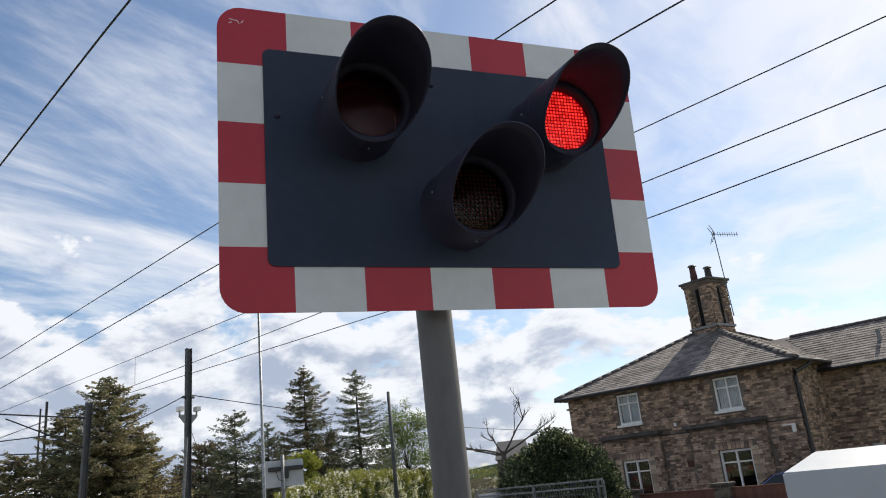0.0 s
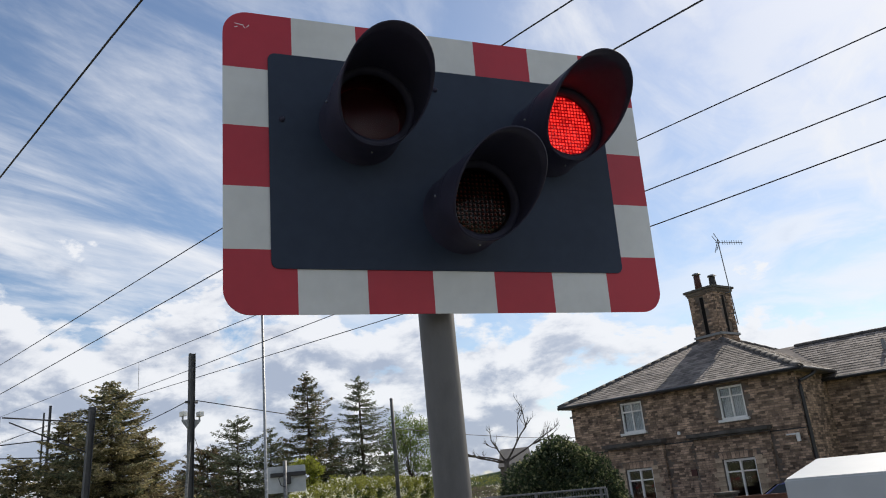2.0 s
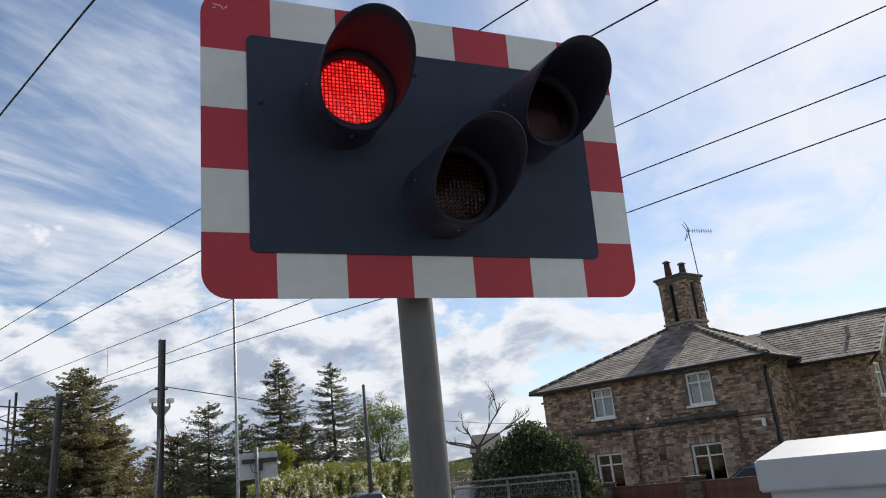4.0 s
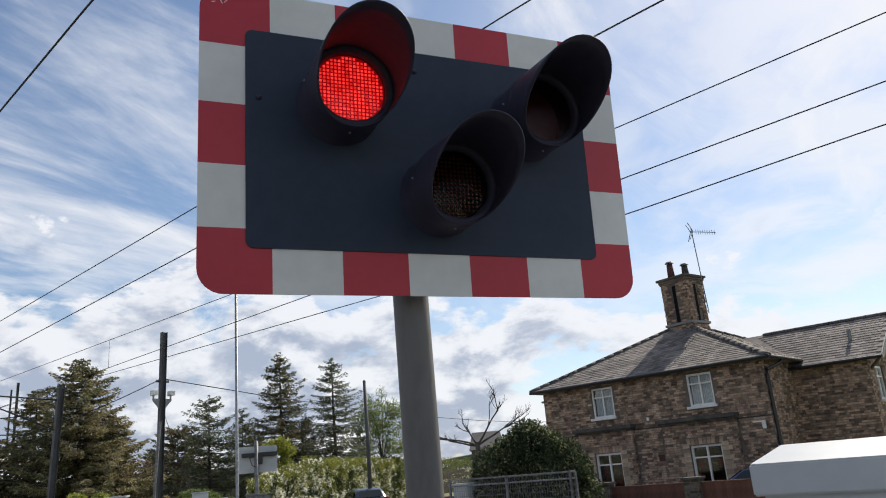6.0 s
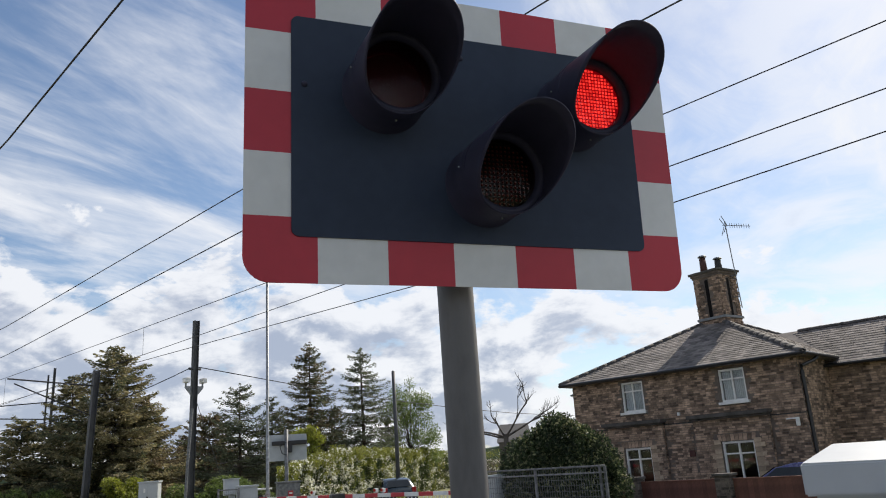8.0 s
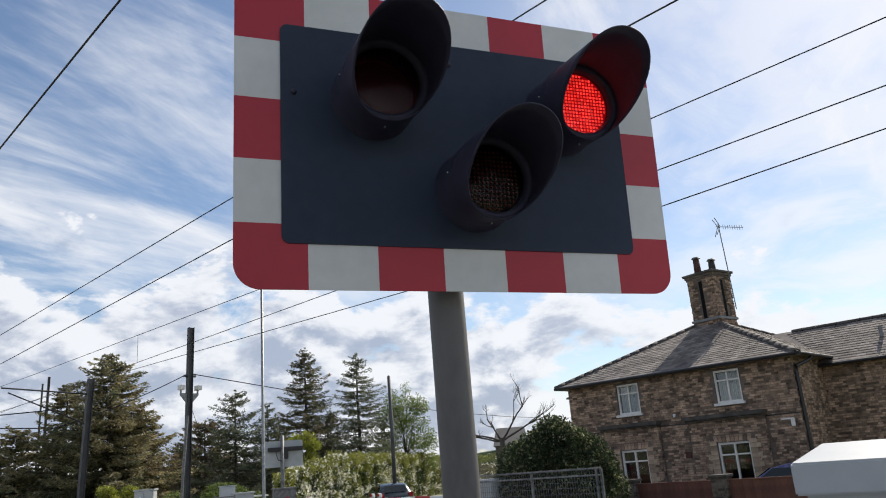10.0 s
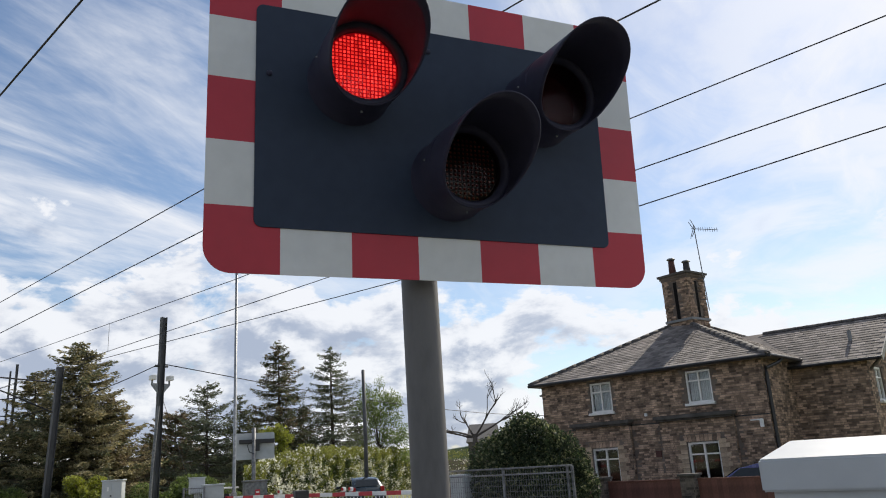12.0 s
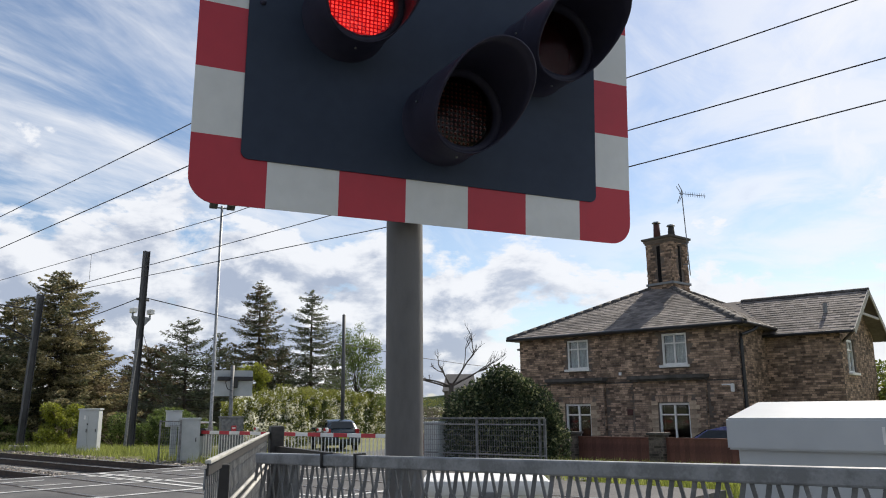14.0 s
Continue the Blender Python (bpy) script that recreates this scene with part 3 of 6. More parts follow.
def crossing_signal():
    """The flashing signal: board with a red and white border, three hooded lamps, post."""
    sig = thing("crossing_signal", Matrix.Translation((0, 0, BOARD_Z)) @ pose(0, 0, 0, LEAN, 0, 0),
                "black crossing signal with striped border and three hooded lamps", "traffic signal")
    outer = rounded_outline(-BOARD_W / 2, 0, BOARD_W / 2, BOARD_H, 0.072)
    xs = [-BOARD_W / 2 + BOARD_W / 7 * i for i in range(8)]
    zs = [BOARD_H / 5 * i for i in range(6)]
    ix0, ix1, iz0, iz1 = -0.572, 0.562, 0.128, 0.786
    part("backing_plate", slab(rounded_outline(-BOARD_W / 2 + 0.004, 0.004, BOARD_W / 2 - 0.004, BOARD_H - 0.004, 0.07), 0.004, 0.010), sig, "grey aluminium plate", mat=M["galv_dark"])
    part("face_plate", slab(rounded_outline(ix0, iz0, ix1, iz1, 0.022), -0.006, 0.003), sig, "satin black centre plate", mat=M["black"])
    for i in range(7):
        for j in range(5):
            if 0 < i < 6 and 0 < j < 4:
                continue
            poly = outer
            # the sheets run under the black plate's edge
            for axis, value, more in ((0, xs[i], True), (0, xs[i + 1], False), (1, zs[j], True), (1, zs[j + 1], False)):
                poly = clip_polygon(poly, axis, value, more)
            red = (i + j) % 2 == 0
            part("border_panel", slab(poly, -0.0015, 0.004), sig, "%s reflective panel" % ("red" if red else "white"), mat=M["red" if red else "white"])
    for x, z in ((-0.535, 0.575), (0.535, 0.60), (-0.05, 0.72)):
        part("bolt", lathe([(0.0001, -0.014), (0.006, -0.013), (0.009, -0.009), (0.009, -0.006)], 12), sig, at=Matrix.Translation((x, 0, z)), mat=M["hood"], smooth=True)
    for x, z, w, a in ((-0.655, 0.872, 0.022, 10), (-0.640, 0.866, 0.014, 60), (-0.628, 0.868, 0.012, -50), (-0.662, 0.862, 0.010, -20)):
        part("scratch", box_bm((w, 0.0006, 0.0022), (0, 0, 0)), sig, "pale scratch in the paint", pose(x, -0.0018, z, 0, a, 0), M["white_paint"])
    signal_lamp(sig, -0.300, 0.573, True, "red_lamp")
    signal_lamp(sig, 0.328, 0.574, True, "red_lamp")
    signal_lamp(sig, 0.008, 0.306, False, "amber_lamp")
    for z in (0.18, 0.72):
        part("bracket", box_bm((0.9, 0.03, 0.05), (0, 0.026, z), 0.003), sig, "steel channel behind the board", mat=M["galv_dark"])
        part("clamp", lathe([(0.058, -0.025), (0.064, -0.025), (0.064, 0.025), (0.058, 0.025)], 24), sig, at=Matrix.Translation((-0.045, 0.10, z)) @ pose(0, 0, 0, 90), mat=M["galv_dark"])
    post = tube_bm([(0, 0, -0.2), (0, 0, 1.0), (0, 0, 2.0), (0, 0, 2.95)], 0.0545, 32)
    # the post stands on the ground and leans as little as the board does
    pole = part("post", post, sig, "weathered grey tubular post", Matrix.Translation((0, 0, BOARD_Z)).inverted(), M["pole"], True)
    pole.matrix_basis = (Matrix.Translation((0, 0, BOARD_Z)) @ pose(0, 0, 0, LEAN, 0, 0)).inverted() @ Matrix.Translation((-0.043, 0.135, 0)) @ pose(0, 0, 0, 0.6, -0.35, 0)
    for z, a in ((1.93, 250), (1.99, 300), (1.75, 285), (1.40, 240), (1.86, 275), (1.66, 262), (1.60, 305), (1.52, 288), (2.03, 268), (1.81, 236)):
        part("bolt_hole", lathe([(0.0001, 0.0), (0.004, 0.0005), (0.004, 0.004)], 10), pole, at=pose(0.053 * math.cos(radians(a)), 0.053 * math.sin(radians(a)), z, 0, 0, a + 90), mat=M["rail"])
    return sig


crossing_signal()


# ---- ground, railway, road ----
def make_ground():
    xs = [-3000, -800, -250, -120] + [x * 4.0 for x in range(-18, 23)] + [120, 250, 800, 3000]
    verts, faces = [], []
    k = len(xs)
    for s in xs:
        for n in xs:
            p = sn(s, n)
            far = max(0, math.hypot(p.x, p.y) - 150)
            verts.append((p.x, p.y, fall(n) - (0.06 if -4 < n < 13 else 0.0) + min(6.0, far * 0.004)))
    for i in range(k - 1):
        for j in range(k - 1):
            faces.append((i * k + j, i * k + j + 1, (i + 1) * k + j + 1, (i + 1) * k + j))
    me = mesh_of("ground", verts, faces, M["grass"], True)
    tagged(new("ground", me), "rough green grass verge and fields", "ground", kind="structure")


def strip(name, s0, s1, n0, n1, z, thick, mat, label, category):
    bm = bmesh.new()
    box_bm((abs(s1 - s0), abs(n1 - n0), thick), (0, 0, -thick / 2), 0, bm)
    ob = part(name, bm, None, "", frame_at(sn((s0 + s1) / 2, (n0 + n1) / 2, z), U), mat)
    return tagged(ob, label, category, kind="structure")


RAILS = (4.98, 6.415, 8.42, 9.855)
DECK = (4.0, 17.7)


def make_railway():
    strip("ballast_bed", DECK[1], 140, 3.2, 11.6, -0.05, 0.1, M["ballast"], "grey brown stone ballast under the tracks", "ballast")
    strip("ballast_bed", -60, DECK[0], 3.2, 11.6, -0.05, 0.1, M["ballast"], "grey brown stone ballast under the tracks", "ballast")
    rng = np.random.default_rng(4)
    # loose stones on the near stretch
    verts, faces = [], []
    base = np.array([(1, 0, 0), (-1, 0, 0), (0, 1, 0), (0, -1, 0), (0, 0, 1), (0, 0, -1)], float)
    tri = [(0, 2, 4), (2, 1, 4), (1, 3, 4), (3, 0, 4), (2, 0, 5), (1, 2, 5), (3, 1, 5), (0, 3, 5)]
    for _ in range(9000):
        s = DECK[1] + 0.2 + 30 * rng.random() ** 1.4
        n = rng.uniform(3.3, 12.6)
        c = sn(s, n, -0.03 + 0.03 * rng.random())
        r = rng.uniform(0.03, 0.065)
        q = base * r * rng.uniform(0.6, 1.3, (6, 3)) + rng.normal(0, r * 0.2, (6, 3))
        o = len(verts)
        verts += [(c.x + v[0], c.y + v[1], c.z + v[2] * 0.7) for v in q]
        faces += [tuple(o + i for i in f) for f in tri]
    tagged(new("ballast_stones", mesh_of("ballast_stones", verts, faces, M["ballast"])), "loose angular ballast stones beside the rails", "ballast", kind="stuff")
    sleeper = mesh_of("sleeper", *cube_data(2.5, 0.26, 0.14, (0, 0, 0.0)), M["concrete"])
    for n in (5.70, 9.14):
        for i in range(44):
            s = DECK[1] + 0.5 + 0.65 * i
            ob = part("sleeper", sleeper, None, "", frame_at(sn(s, n, -0.055), NV))
            tagged(ob, "grey concrete railway sleeper in ballast", "sleeper", "sleepers of the two tracks")
    for n in RAILS:
        prof = [(-0.07, 0), (0.07, 0), (0.07, 0.012), (0.02, 0.035), (0.018, 0.115), (0.036, 0.125), (0.036, 0.155), (-0.036, 0.155), (-0.036, 0.125), (-0.018, 0.115), (-0.02, 0.035), (-0.07, 0.012)]
        for s0, s1, lift in ((DECK[1] - 0.1, 140, 0.0), (-60, DECK[0] + 0.1, 0.0)):
            bm = bmesh.new()
            a = [bm.verts.new((s0, y, z)) for y, z in prof]
            b = [bm.verts.new((s1, y, z)) for y, z in prof]
            for i in range(len(prof)):
                j = (i + 1) % len(prof)
                f = bm.faces.new((a[i], a[j], b[j], b[i]))
                f.material_index = 1 if i == 6 else 0
            bm.faces.new(a[::-1])
            bm.faces.new(b)
            bmesh.ops.recalc_face_normals(bm, faces=bm.faces)
            ob = part("rail", bm, None, "", frame_at(sn(0, n, 0.025), U), M["rail"])
            ob.data.materials.append(M["rail_head"])
            tagged(ob, "rusty steel running rail with a polished head", "rail", kind="structure")


def cube_data(x, y, z, c):
    v = [(c[0] + sx * x / 2, c[1] + sy * y / 2, c[2] + sz * z / 2) for sx in (-1, 1) for sy in (-1, 1) for sz in (-1, 1)]
    return v, [(0, 1, 3, 2), (4, 6, 7, 5), (0, 4, 5, 1), (2, 3, 7, 6), (0, 2, 6, 4), (1, 5, 7, 3)]


ROAD = [(3.0, -40), (7.0, -14), (10.5, 0), (11.8, 5), (12.2, 12), (14.5, 18), (17.5, 24), (24, 34), (36, 50)]


def road_edges(half):
    left, right = [], []
    for i, (s, n) in enumerate(ROAD):
        a, b = ROAD[max(0, i - 1)], ROAD[min(len(ROAD) - 1, i + 1)]
        d = Vector((b[0] - a[0], b[1] - a[1])).normalized()
        left.append((s + d.y * half, n - d.x * half))
        right.append((s - d.y * half, n + d.x * half))
    return left, right


def make_road():
    strip("crossing_deck", DECK[0], DECK[1], 2.6, 12.4, 0.150, 0.24, M["asphalt"], "dark asphalt level crossing deck between the rails", "road")
    verts, faces = [], []
    l, r = road_edges(5.2)
    for (a, b), (c, d) in zip(l, r):
        for s, n in ((a, b), (c, d)):
            z = 0.144 if -2 < n < 13 else (0.144 - 0.02 * (n - 13) if n >= 13 else 0.144)
            z = max(z, fall(n) + 0.012)
            verts.append(sn(s, n, z))
    for i in range(len(l) - 1):
        faces.append((2 * i, 2 * i + 1, 2 * i + 3, 2 * i + 2))
    tagged(new("road", mesh_of("road", verts, faces, M["asphalt"])), "grey asphalt road over the railway", "road", kind="structure")
    for n in RAILS:
        strip("flangeway", DECK[0], DECK[1], n - 0.05, n + 0.05, 0.156, 0.01, M["rail"], "dark rail groove set in the deck", "rail")
        strip("rail_top", DECK[0], DECK[1], n + 0.01, n + 0.06, 0.160, 0.012, M["rail_head"], "polished rail head set in the deck", "rail")


def road_line(p, q, w, z=0.159):
    a, b = sn(*p, z), sn(*q, z)
    ob = part("road_marking", bar_between(a, b, w, 0.005), None, "", None, M["off_white"])
    tagged(ob, "worn white painted line on asphalt", "road marking", "lines on the crossing deck", kind="structure")


make_ground()
# out of view; assumed grey ground, added to cut green bounce from the grass
strip("pavement", -9, 6.5, -9, 1.6, 0.045, 0.12, M["asphalt"], "unseen grey asphalt footway added beside the crossing", "pavement")
make_railway()
make_road()
for k in range(5):
    n0 = 3.0 + 1.9 * k
    road_line((16.5, n0), (16.5, n0 + 1.0), 0.12)
    road_line((15.2, n0), (15.2, n0 + 1.0), 0.12)
road_line((17.4, 2.8), (17.4, 12.2), 0.10)
road_line((14.3, 2.8), (14.3, 12.2), 0.13)
road_line((17.5, 7.5), (8.0, 7.35), 0.12)
road_line((17.5, 7.1), (8.0, 6.95), 0.12)
road_line((12.0, 2.8), (12.0, 12.2), 0.13)
road_line((8.8, 2.8), (8.8, 12.2), 0.13)


# ---- overhead line ----
def wire(points, n, r=0.0095, label="dark overhead line wire", name="overhead_wire"):
    pts = []
    for (s0, z0), (s1, z1) in zip(points, points[1:]):
        k = max(2, int(abs(s1 - s0) / 2.5))
        for i in range(k):
            f = i / k
            pts.append(sn(s0 + (s1 - s0) * f, n, z0 + (z1 - z0) * f))
    pts.append(sn(points[-1][0], n, points[-1][1]))
    return tagged(part(name, tube_bm(pts, r, 6), None, "", None, M["wire"], True), label, "wire", "overhead line")


wire([(90, 6.6), (40, 6.6), (12.25, 7.5), (7.75, 7.93), (-12, 9.4), (-40, 10.2)], 2.0, 0.016, "black high feeder cable")
wire([(110, 6.3), (42, 6.0), (21.7, 6.12), (9.7, 6.44), (3.1, 6.76), (-20, 7.6), (-50, 8)], 5.0)
wire([(110, 5.2), (42, 5.0), (21.4, 5.29), (9.7, 5.68), (1.6, 5.95), (-20, 6.6), (-50, 7)], 5.0)
wire([(110, 6.6), (42, 6.60), (30.9, 6.53), (15.3, 6.51), (3.9, 6.87), (0.3, 6.97), (-30, 7.8)], 9.2)
wire([(110, 5.5), (42, 5.3), (23.4, 5.62), (11.8, 5.79), (3.9, 5.97), (0.5, 6.04), (-30, 6.6)], 9.2)
wire([(110, 5.6), (42, 5.5), (23.4, 5.49), (9.6, 5.29), (3.9, 5.40), (0.6, 5.50), (-30, 6.2)], 9.3)
for s, z0, z1 in ((22.5, 5.63, 6.52), (36.0, 5.4, 6.55)):
    tagged(part("dropper", tube_bm([sn(s, 9.2, z0), sn(s, 9.2, z1)], 0.006, 6), None, "", None, M["wire"]), "thin dropper wire between two overhead wires", "wire", "overhead line")


def steel_mast(base, height, lean, label, girth=0.26):
    """An H-section steel mast with a concrete foot."""
    z = ground_z(base)
    t = thing("overhead_line_mast", Matrix.Translation((base.x, base.y, z)) @ pose(0, 0, 0, lean[0], lean[1], 0) @ frame_at((0, 0, 0), NV), label, "mast", "overhead line masts")
    b = bmesh.new()
    for x in (-girth / 2, girth / 2):
        box_bm((0.022, girth, height), (x, 0, height / 2), 0, b)
    box_bm((girth - 0.02, 0.016, height), (0, 0, height / 2), 0, b)
    part("column", b, t, mat=M["mast"])
    part("foot", box_bm((0.7, 0.7, 0.3), (0, 0, 0.02), 0.03), t, "concrete foot", mat=M["concrete"])
    return t


m1 = steel_mast(Vector((1.10, 35.9, 0)), 9.15, (0.0, 0.6), "tall dark steel overhead line mast with two cameras on brackets", 0.23)
for sx in (-1, 1):
    arm = part("camera_bracket", slab([(0, 0), (sx * 0.36, 0.42), (sx * 0.36, 0.50), (0, 0.50)], -0.03, 0.03), m1, "triangular steel bracket", Matrix.Translation((sx * 0.10, 0, 5.55)) @ pose(0, 0, 0, 0, 0, 0), M["galv"])
    part("camera_housing", box_bm((0.20, 0.40, 0.22), (sx * 0.42, -0.05, 6.30), 0.02), m1, "white camera housing", mat=M["white_paint"])
    part("camera_stem", box_bm((0.06, 0.08, 0.2), (sx * 0.42, 0, 6.14), 0.01), m1, mat=M["galv"])
    part("insulator", tube_bm([(sx * 0.10, 0, 6.85), (sx * 0.30, 0, 6.85)], 0.06, 10), m1, "dark ribbed insulator", mat=M["mast"])
part("cable", tube_bm([(-0.34, -0.16, 0.2), (-0.28, -0.16, 2.5), (-0.14, -0.16, 5.0)], 0.07, 8), m1, "grey cable duct", mat=M["galv_dark"])
part("stay_wire", tube_bm([(0.12, 0, 5.4), (2.0, -0.4, 0.1)], 0.012, 6), m1, "steel stay wire", mat=M["wire"])
m2 = steel_mast(Vector((-3.46, 38.9, 0)), 7.15, (0.0, 2.0), "dark steel overhead line mast with a registration arm", 0.25)
part("cantilever", tube_bm([(-0.1, 0, 6.4), (-3.9, 0, 6.5)], 0.035, 8), m2, "horizontal steel tube", mat=M["wire"])
part("cantilever", tube_bm([(-0.1, 0, 5.0), (-3.6, 0, 6.3)], 0.03, 8), m2, "sloping steel tube", mat=M["wire"])
part("registration_arm", tube_bm([(-1.6, 0, 5.6), (-4.6, 0, 5.2)], 0.025, 8), m2, mat=M["wire"])
m3 = steel_mast(polar(-5.9, 60), 10.1, (0, 0.8), "distant slender steel overhead line mast", 0.12)
m4 = steel_mast(polar(-6.25, 62), 9.9, (0, 0.8), "distant slender steel overhead line mast", 0.08)
part("cantilever", tube_bm([(0, 0, 6.6), (-3.2, 0, 6.6)], 0.04, 8), m3, mat=M["wire"])


def span(p, q, sag, r, label):
    pts = [p.lerp(q, i / 12) - Vector((0, 0, sag * 4 * (i / 12) * (1 - i / 12))) for i in range(13)]
    tagged(part("overhead_wire", tube_bm(pts, r, 6), None, "", None, M["wire"], True), label, "wire", "overhead line")


# ---- house ----
HS = frame_at(sn(12.42, 24.7, -0.3), -U)     # middle of the long front at floor level; x along the front, y into the house
HALF, DEEP, EAVE, PEAK = 4.5, 9.0, 4.74, 7.10


def boxes(list_of):
    """One mesh data from many (size, centre)."""
    v, f = [], []
    for size, c in list_of:
        a, b = cube_data(*size, c)
        f += [tuple(i + len(v) for i in q) for q in b]
        v += a
    return v, f


def wall_blocks(x0, x1, h, openings, thick):
    """A wall in the x-z plane with openings (x0, x1, z0, z1), as boxes behind y = 0."""
    out, cuts = [], sorted({x0, x1, *[o[0] for o in openings], *[o[1] for o in openings]})
    for a, b in zip(cuts, cuts[1:]):
        holes = sorted((o[2], o[3]) for o in openings if o[0] <= a and o[1] >= b)
        z = 0.0
        for lo, hi in holes + [(h, h)]:
            if lo > z:
                out.append(((b - a, thick, lo - z), ((a + b) / 2, thick / 2, (lo + z) / 2)))
            z = hi
    return out


def brick_list(x0, x1, z0, z1, openings, rng, course=0.078, jut=0.016):
    out = []
    z = z0
    row = 0
    while z + course * 0.5 < z1:
        x = x0 - (0.14 if row % 2 else 0.0) + rng.uniform(-0.03, 0.03)
        while x < x1:
            w = rng.choice((0.11, 0.17, 0.225, 0.225, 0.24))
            a, b = max(x, x0) + 0.006, min(x + w, x1) - 0.006
            mid = (a + b) / 2
            if b - a > 0.05:
                hit = [o for o in openings if o[0] - 0.02 < b and o[1] + 0.02 > a and o[2] - 0.01 < z + course and o[3] + 0.01 > z]
                if not hit:
                    out.append((a, b, z + 0.006, z + course - 0.006, rng.uniform(0.3, 1.0) * jut))
            x += w
        z += course
        row += 1
    return out


def brick_mesh(bricks, depth=0.02):
    return boxes([((b - a, depth + j, d - c), ((a + b) / 2, (depth - j) / 2 - 0.001, (c + d) / 2)) for a, b, c, d, j in bricks])


def lattice_frame(xs, zs, deep):
    """One solid frame on a grid of lines: every second cell both ways is left open."""
    v, f = [], []
    nx, nz = len(xs), len(zs)
    for y in (-deep / 2, deep / 2):
        v += [(x, y, z) for x in xs for z in zs]
    at = lambda i, j, b: b * nx * nz + i * nz + j
    solid = lambda i, j: 0 <= i < nx - 1 and 0 <= j < nz - 1 and not (i % 2 and j % 2)
    for i in range(nx - 1):
        for j in range(nz - 1):
            if not solid(i, j):
                continue
            f += [(at(i, j, 0), at(i + 1, j, 0), at(i + 1, j + 1, 0), at(i, j + 1, 0)), (at(i, j, 1), at(i, j + 1, 1), at(i + 1, j + 1, 1), at(i + 1, j, 1))]
            for (di, dj), (p, q) in (((-1, 0), ((i, j), (i, j + 1))), ((1, 0), ((i + 1, j + 1), (i + 1, j))), ((0, -1), ((i + 1, j), (i, j))), ((0, 1), ((i, j + 1), (i + 1, j + 1)))):
                if not solid(i + di, j + dj):
                    f.append((at(*p, 0), at(*q, 0), at(*q, 1), at(*p, 1)))
    return v, f


def sash_window(house, x, z0, w, h, at, curtain):
    win = part("window", mesh_of("window", *lattice_frame([-w / 2, -w / 2 + 0.07, -0.03, 0.03, w / 2 - 0.07, w / 2], [0, 0.07, h * 0.69 - 0.025, h * 0.69 + 0.025, h - 0.07, h], 0.08), M["upvc"]), house, "white framed casement window", at @ Matrix.Translation((x, 0.09, z0)))
    for sx in (-1, 1):
        for a, b in ((0.09, h * 0.67), (h * 0.72, h - 0.09)):
            part("pane", mesh_of("pane", *boxes([((w / 2 - 0.12, 0.008, b - a), (sx * (w / 4 - 0.005), 0.0, (a + b) / 2))]), M["glass"]), win)
    if curtain:
        pts, fc = [], []
        for i in range(41):
            xx = -w / 2 + 0.07 + (w - 0.14) * i / 40
            pts += [(xx, 0.10 + 0.012 * math.sin(i * 1.9), 0.07), (xx, 0.10 + 0.012 * math.sin(i * 1.9), h - 0.07)]
        fc = [(2 * i, 2 * i + 2, 2 * i + 3, 2 * i + 1) for i in range(40)]
        part("curtain", mesh_of("curtain", pts, fc, M["curtain"]), win, "pale grey blind")
    part("sill", box_bm((w + 0.16, 0.2, 0.09), (0, -0.12, -0.045), 0.012), win, "pale stone sill", mat=M["white_paint"])
    return win


def slate_field(lo, hi, inside, origin, along, up_slope, normal, length, rise, rng, w=0.30, gauge=0.20):
    """Slates in courses up a slope; inside(x, k) tells whether a slate at x along the eaves, k up the slope, lies on it."""
    v, f = [], []
    k, row = 0.0, 0
    while k < rise:
        x = lo - (w / 2 if row % 2 else 0)
        while x < hi:
            cx, ck = x + w / 2, k + gauge / 2
            if inside(cx, ck):
                lift = 0.016 + rng.uniform(0, 0.006)
                q = []
                for dx, dk, dn in ((0.004, 0, lift), (w - 0.004, 0, lift + rng.uniform(-0.002, 0.002)), (w - 0.004, gauge + 0.03, 0.004), (0.004, gauge + 0.03, 0.004), (0.004, 0, 0.0), (w - 0.004, 0, 0.0)):
                    q.append(origin + along * (x + dx) + up_slope * (k + dk) + normal * dn)
                o = len(v)
                v += q
                f += [(o, o + 1, o + 2, o + 3), (o + 4, o + 5, o + 1, o)]
            x += w
        k += gauge
        row += 1
    return v, f


def ridge_line(house, p, q, step=0.42, r=0.14):
    d = (q - p)
    k = max(1, int(d.length / step))
    u = d.normalized()
    side = u.cross(Vector((0, 0, 1))).normalized()
    up = side.cross(u)
    for i in range(k):
        a, b = p + u * (d.length * i / k), p + u * (d.length * (i + 1) / k + 0.03)
        v, f = [], []
        for c in (a, b):
            for j in range(7):
                t = math.pi * j / 6
                for rr in (r, r - 0.018):
                    v.append(c + side * rr * math.cos(t) + up * (rr * 0.8 * math.sin(t) + (0.006 if c is a else 0.018)))
        for j in range(6):
            f.append((2 * j, 2 * j + 2, 14 + 2 * j + 2, 14 + 2 * j))
            f.append((2 * j, 2 * j + 1, 2 * j + 3, 2 * j + 2))
            f.append((14 + 2 * j, 14 + 2 * j + 2, 14 + 2 * j + 3, 14 + 2 * j + 1))
        part("ridge_tile", mesh_of("ridge_tile", v, f, M["ridge"], True), house)


